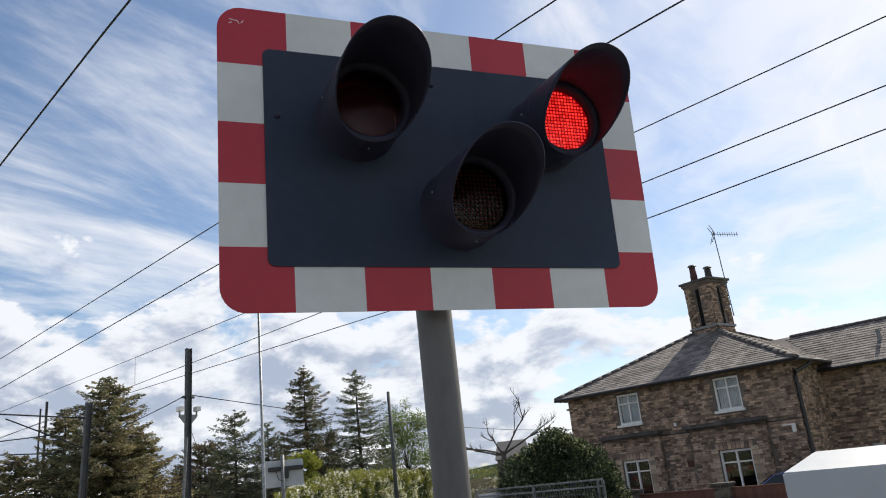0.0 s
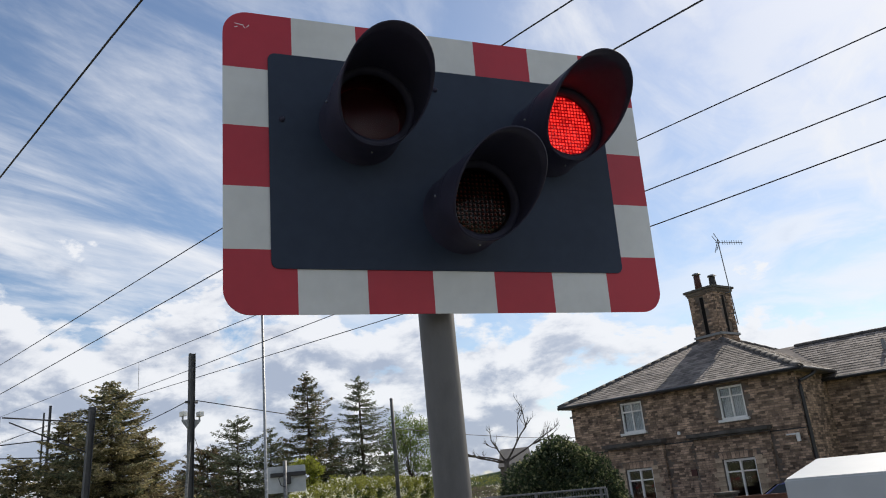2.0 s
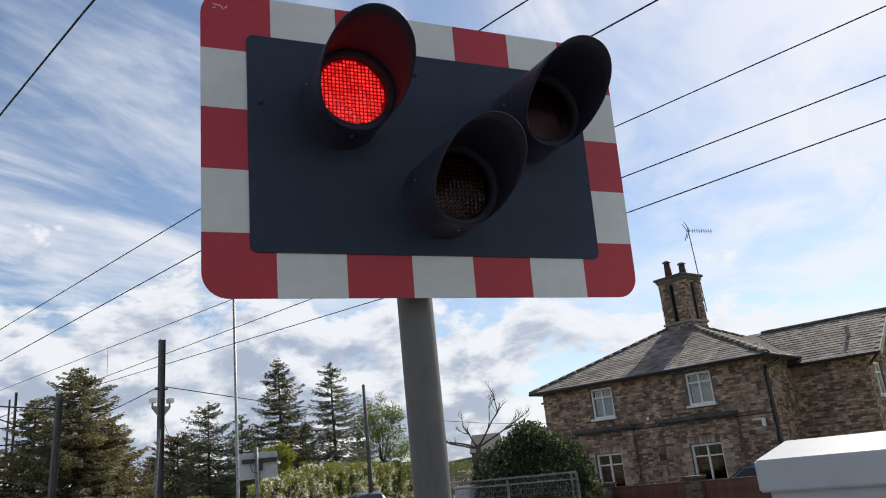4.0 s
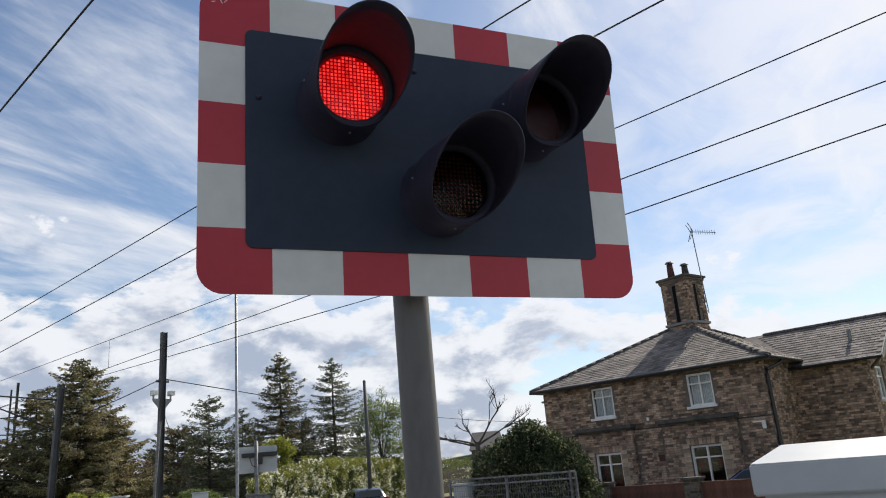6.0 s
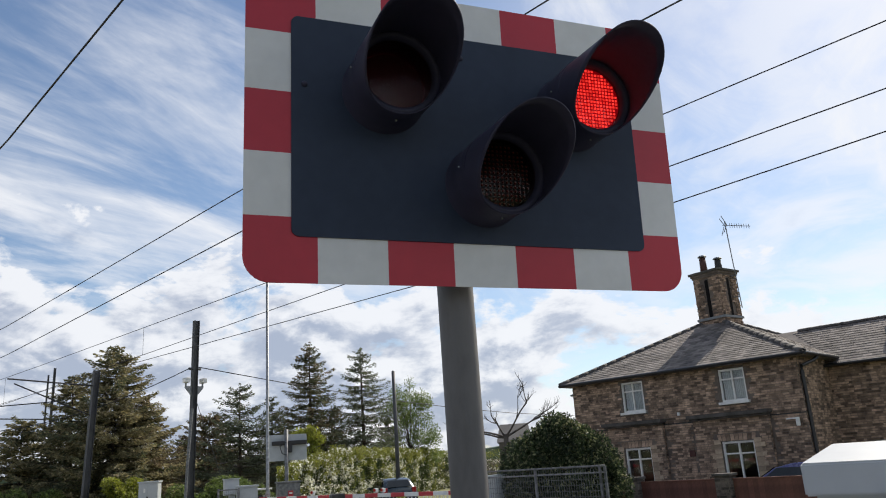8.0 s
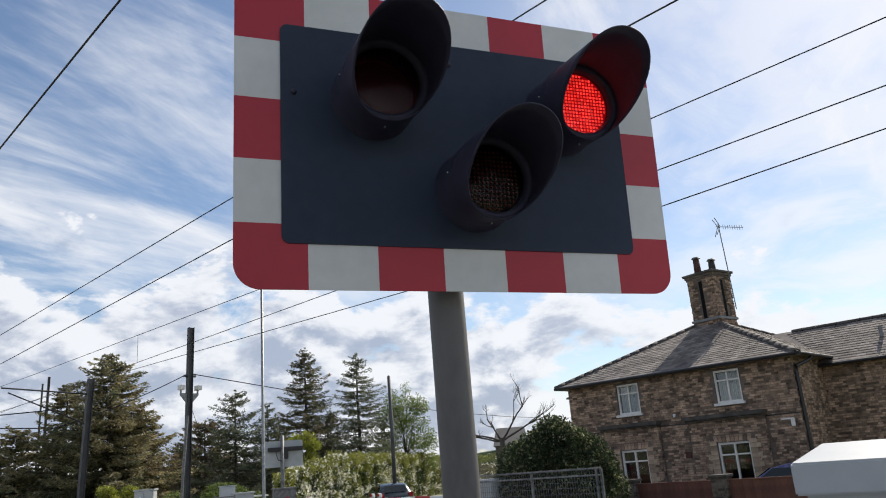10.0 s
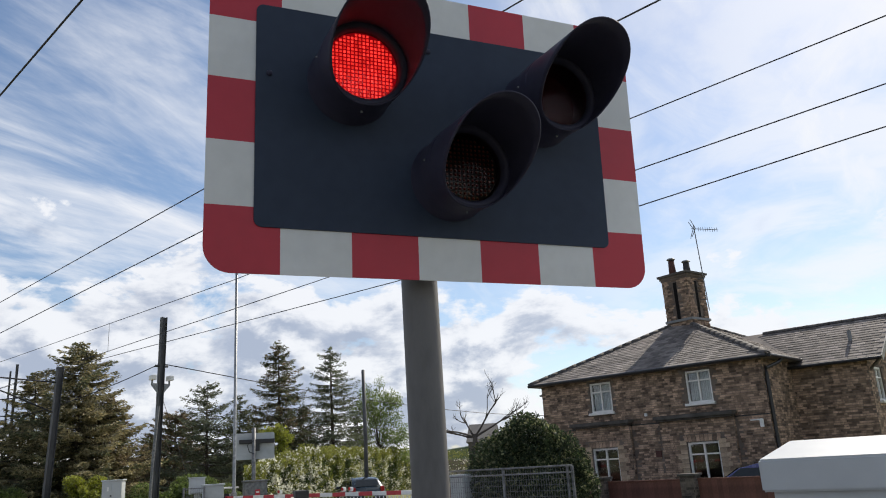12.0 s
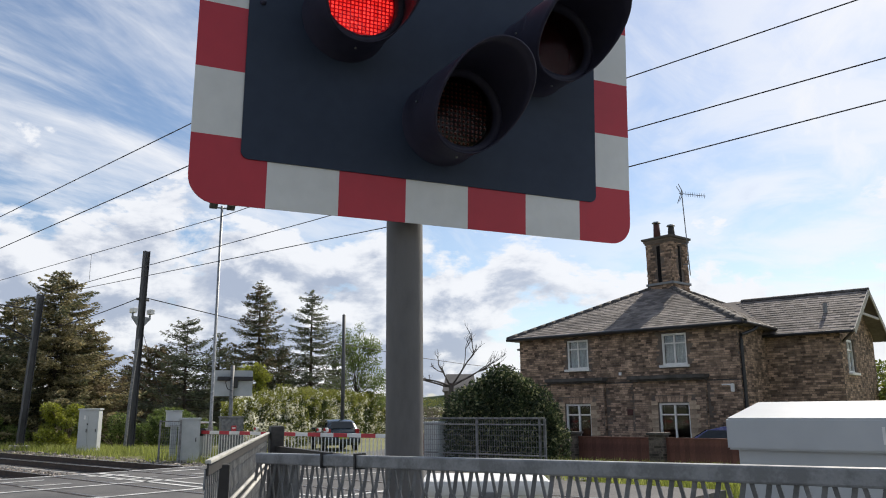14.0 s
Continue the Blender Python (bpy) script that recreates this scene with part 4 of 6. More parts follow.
def make_house():
    rng = random.Random(7)
    house = thing("house", HS, "two-storey buff brick railway house with hipped slate roof", "house")
    I = Matrix.Identity(4)
    front = [(-2.25, -1.30, 3.33, 4.54), (1.73, 2.67, 3.33, 4.54), (-2.32, -1.20, 0.75, 2.08), (1.54, 2.69, 0.75, 2.08)]
    side_at = Matrix.Translation((HALF, 0, 0)) @ pose(0, 0, 0, 0, 0, 90)      # x along the depth, y into the house
    wing_y, wing_x, wing_h = 2.8, 7.0, 4.60
    wing_at = Matrix.Translation((0, wing_y, 0))
    gable_at = Matrix.Translation((wing_x, 0, 0)) @ pose(0, 0, 0, 0, 0, 90)
    gable = [(3.6, 4.6, 3.0, 4.25)]
    left_at = Matrix.Translation((-HALF, DEEP, 0)) @ pose(0, 0, 0, 0, 0, -90)
    back_at = Matrix.Translation((0, DEEP, 0)) @ pose(0, 0, 0, 0, 0, 180)
    fw = part("front_wall", mesh_of("front_wall", *boxes(wall_blocks(-HALF, HALF, EAVE + 0.12, front, 0.33)), M["mortar"]), house, "buff brick front wall")
    sw = part("side_wall", mesh_of("side_wall", *boxes(wall_blocks(0.34, DEEP, EAVE + 0.12, [], 0.33)), M["mortar"]), house, at=side_at)
    part("side_wall", mesh_of("side_wall", *boxes(wall_blocks(0, DEEP - 0.34, EAVE + 0.12, [], 0.33)), M["mortar"]), house, at=left_at)
    part("rear_wall", mesh_of("rear_wall", *boxes(wall_blocks(-HALF + 0.34, HALF - 0.34, EAVE + 0.12, [], 0.33)), M["mortar"]), house, at=back_at)
    ww = part("wing_wall", mesh_of("wing_wall", *boxes(wall_blocks(HALF + 0.002, wing_x, wing_h, [], 0.33)), M["mortar"]), house, at=wing_at)
    gv, gf = boxes(wall_blocks(wing_y + 0.34, wing_y + 5.0, wing_h, gable, 0.33))
    o = len(gv)
    gv += [(wing_y, 0, wing_h), (wing_y + 5.0, 0, wing_h), (wing_y + 2.5, 0, wing_h + 1.5), (wing_y, 0.33, wing_h), (wing_y + 5.0, 0.33, wing_h), (wing_y + 2.5, 0.33, wing_h + 1.5)]
    gf += [(o, o + 1, o + 2), (o + 5, o + 4, o + 3)]
    gw = part("gable_wall", mesh_of("gable_wall", gv, gf, M["mortar"]), house, at=gable_at)
    part("rear_wall", mesh_of("rear_wall", *boxes([((wing_x - HALF, 0.33, wing_h), ((wing_x + HALF) / 2, wing_y + 4.83, wing_h / 2))]), M["mortar"]), house)
    part("floor_slab", box_bm((2 * HALF - 0.7, DEEP - 0.7, 0.12), (0, DEEP / 2, 2.75)), house, "dim upper floor", mat=M["room"])
    part("partition", box_bm((2 * HALF - 0.7, 0.1, EAVE), (0, 3.2, EAVE / 2)), house, "dim inner wall", mat=M["room"])
    # brickwork: those at the near corner are single, the rest joined
    bays = [(-2.95, -0.62, 0.0, 2.86), (0.60, 3.30, 0.0, 2.86)]
    allb = brick_list(-HALF, HALF, 0.0, EAVE + 0.1, front + bays, rng)
    single = [b for b in allb if b[0] > 3.3]
    rest = [b for b in allb if b[0] <= 3.3]
    for a, b, c, d, j in single[:300]:
        part("brick", mesh_of("brick", *boxes([((b - a, 0.02 + j, d - c), ((a + b) / 2, (0.02 - j) / 2 - 0.001, (c + d) / 2))]), M["brick_one"]), fw)
    tagged(part("brickwork", mesh_of("brickwork", *brick_mesh(rest + single[300:]), M["brick"]), fw), kind="stuff")
    tagged(part("brickwork", mesh_of("brickwork", *brick_mesh(brick_list(0, wing_y, 0, EAVE + 0.1, [], rng)), M["brick"]), sw), kind="stuff")
    tagged(part("brickwork", mesh_of("brickwork", *brick_mesh(brick_list(HALF, wing_x, 0, wing_h, [], rng)), M["brick"]), ww), kind="stuff")
    gb = [b for b in brick_list(wing_y, wing_y + 5.0, 0, wing_h + 1.45, gable, rng) if b[2] < wing_h or abs((b[0] + b[1]) / 2 - wing_y - 2.5) < 2.5 * (1 - (b[3] - wing_h) / 1.5)]
    tagged(part("brickwork", mesh_of("brickwork", *brick_mesh(gb), M["brick"]), gw), kind="stuff")
    # projecting surrounds of the lower windows, with a dark stone ledge
    for (x0, x1, _, top), o in zip(bays, front[2:]):
        bay = part("window_surround", mesh_of("window_surround", *boxes([(s, (c[0], c[1] - 0.16, c[2])) for s, c in wall_blocks(x0, x1, top, [o], 0.155)]), M["mortar"]), house, "projecting brick surround")
        bm = [(a, b, c, d, j + 0.0) for a, b, c, d, j in brick_list(x0, x1, 0.0, top, [o, (o[0] - 0.12, o[1] + 0.12, o[3], o[3] + 0.24)], rng)]
        ob = part("brickwork", mesh_of("brickwork", *brick_mesh(bm), M["brick"]), bay, at=Matrix.Translation((0, -0.16, 0)))
        tagged(ob, kind="stuff")
        ends = brick_list(0.0, 0.155, 0.0, top, [], rng)
        tagged(part("brickwork", mesh_of("brickwork", *brick_mesh(ends), M["brick"]), bay, at=Matrix.Translation((x1, -0.16, 0)) @ pose(0, 0, 0, 0, 0, 90)), kind="stuff")
        # pale blocks up the jambs, long and short in turn
        for sx, edge in ((-1, o[0]), (1, o[1])):
            for i in range(9):
                long = 0.36 if i % 2 else 0.24
                part("quoin_stone", mesh_of("quoin_stone", *boxes([((long, 0.05, 0.145), (sx * long / 2, 0, 0))]), M["quoin"]), bay, at=Matrix.Translation((edge + sx * 0.015, -0.166, o[2] + 0.08 + 0.155 * i)))
        # flat arch of upright stones
        k = 9
        for i in range(k):
            xx = o[0] - 0.1 + (o[1] - o[0] + 0.2) * (i + 0.5) / k
            lean = (i - (k - 1) / 2) * 3.0
            part("arch_stone", mesh_of("arch_stone", *boxes([((0.125, 0.05, 0.22), (0, 0, 0))]), M["brick_one"]), bay, at=pose(xx, -0.15, o[3] + 0.125, 0, lean, 0))
        part("ledge", box_bm((x1 - x0 + 0.22, 0.44, 0.13), ((x0 + x1) / 2, -0.22, top + 0.115), 0.015), bay, "dark stone ledge", mat=M["stone"])
        part("ledge", box_bm((x1 - x0 + 0.10, 0.32, 0.07), ((x0 + x1) / 2, -0.17, top + 0.015), 0.01), bay, "dark stone moulding", mat=M["stone"])
    sash_window(house, -1.775, 3.40, 0.94, 1.13, I, True)
    sash_window(house, 2.20, 3.40, 0.94, 1.13, I, True)
    sash_window(house, -1.76, 0.76, 1.12, 1.31, Matrix.Translation((0, -0.13, 0)), False)
    sash_window(house, 2.115, 0.76, 1.15, 1.31, Matrix.Translation((0, -0.13, 0)), False)
    sash_window(house, 4.1, 3.07, 1.0, 1.17, gable_at, True)
    part("string_course", box_bm((2 * HALF, 0.03, 0.035), (0, -0.014, 2.83)), fw, "dark cable along the wall", mat=M["gutter"])
    # main roof: four slopes to a point
    over, z0 = 0.36, EAVE
    apex = Vector((0, DEEP / 2, PEAK))
    e = HALF + over
    corner = [Vector((-e, -over, z0)), Vector((e, -over, z0)), Vector((e, DEEP + over, z0)), Vector((-e, DEEP + over, z0))]
    roof = part("roof", mesh_of("roof", corner + [apex] + [c - Vector((0, 0, 0.10)) for c in corner], [(0, 1, 4), (1, 2, 4), (2, 3, 4), (3, 0, 4), (1, 0, 5, 6), (2, 1, 6, 7), (3, 2, 7, 8), (0, 3, 8, 5), (5, 8, 7, 6)], M["slate"]), house, "blue-grey slate roof")
    for a, b in ((0, 1), (1, 2), (3, 0)):
        p, q = corner[a], corner[b]
        al = (q - p).normalized()
        mid = (p + q) / 2
        up = (apex - mid)
        L = up.length
        up.normalize()
        nm = al.cross(up)
        wid = (q - p).length
        v, f = slate_field(0, wid, lambda x, k, wid=wid, L=L: abs(x - wid / 2) < (wid / 2 + 0.05) * (1 - k / L), p, al, up, nm, wid, L, rng)
        start = 0
        if a == 0:       # the long front slope: single slates, lowest courses first
            start = min(300, len(f) // 2)
            for i in range(start):
                part("slate", mesh_of("slate", v[6 * i:6 * i + 6], [(0, 1, 2, 3), (4, 5, 1, 0)], M["slate_one"]), roof)
        rest = [tuple(k - 6 * start for k in q) for q in f[2 * start:]]
        tagged(part("slating", mesh_of("slating", v[6 * start:], rest, M["slate"]), roof), kind="stuff")
    for i in range(4):
        ridge_line(roof, corner[i] - Vector((0, 0, 0.035)), apex - Vector((0, 0, 0.035)))
    # wing roof with its gable end
    wy0, wy1, rid = wing_y - 0.30, wing_y + 5.3, Vector((0, wing_y + 2.5, wing_h + 1.55))
    x0, x1 = 2.0, wing_x + 0.55
    zl = wing_h - 0.12
    A = [Vector((x0, wy0, zl)), Vector((x1, wy0, zl)), Vector((x1, wy1, zl)), Vector((x0, wy1, zl)), Vector((x0, rid.y, rid.z)), Vector((x1, rid.y, rid.z))]
    B = [p - Vector((0, 0, 0.09)) for p in A]
    wr = part("wing_roof", mesh_of("wing_roof", A + B, [(0, 1, 5, 4), (2, 3, 4, 5), (1, 0, 6, 7), (3, 2, 8, 9), (1, 7, 11, 5), (2, 5, 11, 8), (7, 6, 10, 11), (9, 8, 11, 10)], M["slate"]), house, "slate roof of the rear wing")
    up = (A[4] - A[0])
    L = up.length
    up.normalize()
    al = Vector((1, 0, 0))
    v, f = slate_field(0, x1 - x0 - 0.02, lambda x, k: x + x0 > 4.4 - k * 0.55 + 0.2 and x + 0.15 < x1 - x0, A[0], al, up, al.cross(up), 1, L - 0.05, rng)
    tagged(part("slating", mesh_of("slating", v, f, M["slate"]), wr), kind="stuff")
    ridge_line(wr, A[4] + Vector((0.9, 0, -0.055)), A[5] + Vector((0, 0, -0.055)))
    for y_end in (wy0, wy1):
        part("bargeboard", bar_between((x1 + 0.02, y_end, zl - 0.08), (x1 + 0.02, rid.y, rid.z - 0.08), 0.03, 0.20), wr, "pale weathered bargeboard", mat=M["board"])
    part("gable_brace", bar_between((x1 - 0.02, wing_y + 1.2, wing_h + 0.55), (x1 - 0.02, wing_y + 3.8, wing_h + 0.55), 0.05, 0.09), wr, "weathered collar beam", mat=M["board"])
    part("gable_brace", bar_between((wing_x, wing_y + 0.3, wing_h - 0.5), (x1, wing_y - 0.1, wing_h - 0.1), 0.07, 0.07), wr, "weathered bracket", mat=M["bare"])
    part("vent_pipe", tube_bm([(6.4, wing_y + 1.0, wing_h + 0.5), (6.4, wing_y + 1.0, wing_h + 1.0)], 0.07, 12), wr, "lead vent pipe", mat=M["lead"])
    # a low pent roof against the far side wall
    part("pent_roof", box_bm((0.42, 2.6, 0.07), (-HALF - 0.21, 1.7, EAVE - 0.36), 0.01, turn=pose(0, 0, 0, 0, -10, 0)), house, "grey lead-covered pent roof", mat=M["lead"])
    # gutters and rainwater pipe
    for p, q in ((corner[0], corner[1]), (corner[1], corner[2])):
        d = (q - p).normalized()
        out = d.cross(Vector((0, 0, 1)))
        part("gutter", tube_bm([p + out * 0.05 - Vector((0, 0, 0.05)), q + out * 0.05 - Vector((0, 0, 0.05))], 0.06, 8), roof, "black gutter", mat=M["gutter"])
    part("gutter", tube_bm([A[0] + Vector((2.5, -0.05, -0.06)), A[1] + Vector((0, -0.05, -0.06))], 0.06, 8), wr, "black gutter", mat=M["gutter"])
    part("downpipe", tube_bm([(HALF + 0.38, 0.9, EAVE - 0.10), (HALF + 0.30, 0.75, EAVE - 0.22), (HALF + 0.08, 0.12, EAVE - 0.42), (HALF + 0.07, 0.10, EAVE - 0.6), (HALF + 0.07, 0.10, 0)], 0.062, 10), house, "black rainwater pipe", mat=M["gutter"])
    part("alarm_lamp", box_bm((0.12, 0.1, 0.28), (HALF - 0.28, -0.1, 2.55), 0.03), house, "white security lamp", mat=M["white_paint"])
    part("alarm_lamp", box_bm((0.36, 0.04, 0.05), (HALF - 0.48, -0.06, 2.66), 0.01), house, "white bracket", mat=M["white_paint"])
    part("bell_box", box_bm((0.1, 0.08, 0.12), (0.05, -0.05, 3.16), 0.02), house, "small pale wall fitting", mat=M["white_paint"])
    part("wall_vent", box_bm((0.22, 0.03, 0.22), (0.35, -0.015, 1.75), 0.005), house, "terracotta air brick", mat=M["terracotta"])
    # chimney stack
    st = part("chimney", mesh_of("chimney", *boxes([((1.20, 1.20, 2.53), (0, 0, -0.11))]), M["mortar"]), house, "tall square brick chimney stack", Matrix.Translation((apex.x + 0.18, apex.y, PEAK + 0.65)) @ pose(0, 0, 0, 0, 0, -10))
    for a in (0, 90, 180, 270):
        bl = brick_list(-0.61, 0.61, -1.2, 1.14, [(-0.09, 0.09, -0.70, 0.92)], rng, jut=0.03)
        tagged(part("brickwork", mesh_of("brickwork", *brick_mesh(bl), M["brick"]), st, at=pose(0, 0, 0, 0, 0, a) @ Matrix.Translation((0, -0.61, 0))), kind="stuff")
        part("recess", box_bm((0.16, 0.02, 1.6), (0, -0.601, 0.11)), st, "dark recessed panel", pose(0, 0, 0, 0, 0, a), M["shutter"])
    for w, z in ((1.30, 1.07), (1.37, 1.15)):
        part("corbel", box_bm((w, w, 0.10), (0, 0, z), 0.012), st, "oversailing course", mat=M["mortar"])
    part("cap", box_bm((1.50, 1.50, 0.10), (0, 0, 1.245), 0.02), st, "dark stone cap", mat=M["stone"])
    part("flashing", box_bm((1.34, 1.34, 0.10), (0, 0, -0.72), 0.01), st, "lead flashing", mat=M["lead"])
    for x, y, h, m, lab in ((-0.32, -0.15, 0.70, "terracotta", "red clay chimney pot"), (0.20, 0.15, 0.52, "sooty", "sooty chimney pot")):
        pot = part("chimney_pot", tube_bm([(x, y, 1.28), (x, y, 1.28 + h)], 0.16, 16, radius_end=0.13), st, lab, mat=M[m], smooth=True)
        part("pot_cowl", tube_bm([(x, y, 1.28 + h + 0.05), (x, y, 1.28 + h + 0.11)], 0.19, 16, radius_end=0.14), pot, "metal rain cowl", mat=M["lead"])
        part("pot_stem", tube_bm([(x, y, 1.28 + h - 0.02), (x, y, 1.28 + h + 0.06)], 0.07, 10), pot, mat=M["sooty"])
    # television aerial strapped to the stack
    ae = thing("television_aerial", HS @ Matrix.Translation((1.12, apex.y + 0.1, PEAK + 0.25)), "thin metal television aerial strapped to the chimney", "aerial")
    part("mast", tube_bm([(0.0, 0, 0), (-0.12, 0, 3.75)], 0.022, 8), ae, mat=M["galv_dark"])
    tip = Vector((-0.115, 0, 3.6))
    for z in (0.5, 1.4):
        part("bracket", box_bm((0.40, 0.04, 0.04), (-0.2, 0, z)), ae, "steel bracket to the stack", mat=M["galv_dark"])
    boom = Vector((0.93, -0.36, -0.34)).normalized()
    part("boom", tube_bm([tip - boom * 0.15, tip + boom * 1.35], 0.016, 6), ae, mat=M["galv_dark"])
    for i in range(9):
        c = tip + boom * (0.25 + 0.13 * i)
        part("director", tube_bm([c - Vector((0, 0, 0.10)), c + Vector((0, 0, 0.10))], 0.010, 5), ae, mat=M["galv_dark"])
    for sz in (-1, 1):
        c = tip - boom * 0.05
        part("reflector", tube_bm([c, c + Vector((-0.22, 0.1, sz * 0.38))], 0.016, 5), ae, mat=M["galv_dark"])
        part("reflector", tube_bm([c + Vector((0.1, 0, 0)), c + Vector((0.0, -0.2, sz * 0.38))], 0.016, 5), ae, mat=M["galv_dark"])
    # something pale stands low on the wing: a vent cowl
    tagged(part("garden_vent", tube_bm([HS @ Vector((6.2, 1.2, 0)), HS @ Vector((6.2, 1.2, 1.8))], 0.16, 12), None, "", None, M["concrete"]), "pale stone garden post beside the house", "post")


make_house()


# ---- plants ----
def leaves_mesh(name, centres, dirs, sizes, mats, mat_index, rng, narrow=0.45):
    """Rhombic leaves: each a folded pair of triangles about its own axis."""
    n = len(centres)
    d = dirs / np.maximum(1e-6, np.linalg.norm(dirs, axis=1, keepdims=True))
    r = rng.normal(size=(n, 3))
    side = np.cross(d, r)
    side /= np.maximum(1e-6, np.linalg.norm(side, axis=1, keepdims=True))
    nrm = np.cross(d, side)
    L = sizes[:, None]
    p0 = centres - d * L * 0.5
    p2 = centres + d * L * 0.5
    p1 = centres + side * L * narrow * 0.5 + nrm * L * 0.08
    p3 = centres - side * L * narrow * 0.5 + nrm * L * 0.08
    v = np.stack([p0, p1, p2, p3], 1).reshape(-1, 3)
    f = np.arange(4 * n).reshape(n, 4)
    me = bpy.data.meshes.new(name)
    me.from_pydata(v.tolist(), [], f.tolist())
    for m in mats:
        me.materials.append(m)
    me.polygons.foreach_set("material_index", np.asarray(mat_index, dtype=np.int32))
    me.update()
    return me


def conifer(base, height, radius, mats, seed, label, bare=0.12, levels=46, droop=0.10, density=1.0, taper=0.80, spray=0.17, lift=0.30, ragged=0.45):
    """A trunk with whorls of boughs; each bough is a flat fan of hanging sprays, thinner towards its tip."""
    rng = np.random.default_rng(seed)
    z0 = ground_z(base)
    t = thing("conifer_tree", Vector((base.x, base.y, z0)), label, "tree", "trees beyond the railway")
    part("trunk", tube_bm([(0, 0, -0.1), (0.05, 0, height * 0.35), (0, 0.04, height * 0.7), (0, 0, height * 0.98)], height * 0.018, 9, radius_end=0.02), t, mat=M["bark"], smooth=True)
    C, D, S, K = [], [], [], []
    bv = bmesh.new()
    for i in range(levels):
        f = i / (levels - 1)
        z = height * (bare + (1 - bare) * f ** 0.92)
        r = radius * (1 - f) ** taper * rng.uniform(0.85, 1.08) + 0.12
        k = 4 + int(3 * (1 - f)) + (rng.random() < 0.5)
        for a in rng.uniform(0, 2 * math.pi) + 2 * math.pi * (np.arange(k) + rng.uniform(-0.3, 0.3, k)) / k:
            if rng.random() < 0.10:
                continue
            rl = r * rng.uniform(1 - ragged, 1.15)
            zz = z + rng.uniform(-1.3, 1.3) * height / levels
            out = np.array([math.cos(a), math.sin(a), 0.0])
            across = np.array([-out[1], out[0], 0.0])
            rise = 0.35 * (f - 0.35) + rng.uniform(-0.13, 0.13)
            m = max(10, int(rl * 62 * density))
            g = rng.uniform(0.10, 1.0, m) ** 0.85
            arc = rl * (rise * g - droop * g + lift * g ** 3 * 0.5)
            fan = rng.uniform(-1, 1, m) * (0.07 + 0.30 * rl * g * (1.12 - g))
            p = out * (rl * g)[:, None] + across * fan[:, None]
            p[:, 2] = zz + arc - 0.28 * np.abs(fan) - rng.exponential(0.07, m) * (1 - f * 0.5)
            p += rng.normal(0, 0.035, (m, 3))
            d = out * rng.uniform(0.2, 1.0, m)[:, None] + across * (np.sign(fan) * rng.uniform(0.1, 1.0, m))[:, None]
            d[:, 2] = rng.uniform(-0.75, 0.15, m) + 0.5 * lift * g
            C.append(p)
            D.append(d)
            S.append(spray * rng.uniform(0.55, 1.35, m))
            # whole boughs go brown or stay green, with a few stray sprays
            dry = rng.random() < 0.3
            K.append(np.where(rng.random(m) < (0.75 if dry else 0.12), len(mats) - 1, 0))
            if rl > 0.4:
                q = [tuple(out * rl * h + np.array([0, 0, zz + rl * (rise * h - droop * h + lift * h ** 3 * 0.5)])) for h in (0.0, 0.5, 0.95)]
                tube_bm(q, 0.024, 4, bv, 0.006, False)
    part("branching", bv, t, mat=M["bark"])
    tagged(part("crown", leaves_mesh("crown", np.concatenate(C), np.concatenate(D), np.concatenate(S), mats, np.concatenate(K), rng, 0.36), t), kind="stuff")
    return t


def clump_tree(name, base, lumps, mats, weights, seed, label, category, leaf=0.16, count=9000, trunk=None, group="", narrow=0.55, shell=0.55):
    """A crown of leaves round several lumps (x, y, z, rx, ry, rz), on limbs that reach into them."""
    rng = np.random.default_rng(seed)
    t = thing(name, Vector((base.x, base.y, ground_z(base))), label, category, group)
    lumps = np.array(lumps, float)
    vol = lumps[:, 3] * lumps[:, 4] * lumps[:, 5]
    pick = rng.choice(len(lumps), count, p=vol / vol.sum())
    d = rng.normal(size=(count, 3))
    d /= np.linalg.norm(d, axis=1, keepdims=True)
    rad = shell + (1 - shell) * rng.random(count) ** 0.5
    rag = np.array([0.80 + 0.42 * noise.noise(Vector(v) * 2.6 + Vector((seed, p, 0))) for v, p in zip(d, pick)])
    c = lumps[pick, :3] + d * lumps[pick, 3:] * (rad * (0.9 + 0.5 * (rag - 0.8)))[:, None]
    keep = c[:, 2] > 0.03
    c, d = c[keep], d[keep]
    dirs = d * 0.7 + rng.normal(0, 0.7, d.shape)
    sizes = leaf * rng.uniform(0.55, 1.35, len(c))
    idx = rng.choice(len(mats), len(c), p=weights)
    if trunk:
        bm = tube_bm([(0, 0, -0.1), (0.05, 0.02, trunk[0] * 0.5), (0, 0, trunk[0])], trunk[1], 9, radius_end=trunk[1] * 0.6)
        part("trunk", bm, t, mat=M["bark"], smooth=True)
    b2 = bmesh.new()
    start = (0, 0, trunk[0] * 0.8 if trunk else 0.0)
    for l in lumps:
        mid = ((start[0] + l[0]) / 2 + 0.1, (start[1] + l[1]) / 2, start[2] + (l[2] - start[2]) * 0.6)
        tube_bm([start, mid, tuple(l[:3]), (l[0] + 0.3 * l[3], l[1], l[2] + 0.7 * l[5])], 0.028, 5, b2, 0.006, False)
    part("branching", b2, t, mat=M["bark"])
    tagged(part("crown", leaves_mesh("crown", c, dirs, sizes, mats, idx, rng, narrow), t), kind="stuff")
    return t


def random_lumps(k, w, dpt, h0, h1, r0, r1, seed):
    r = random.Random(seed)
    return [(r.uniform(-w, w), r.uniform(-dpt, dpt), r.uniform(h0, h1), r.uniform(r0, r1), r.uniform(r0, r1), r.uniform(r0, r1) * 0.85) for _ in range(k)]


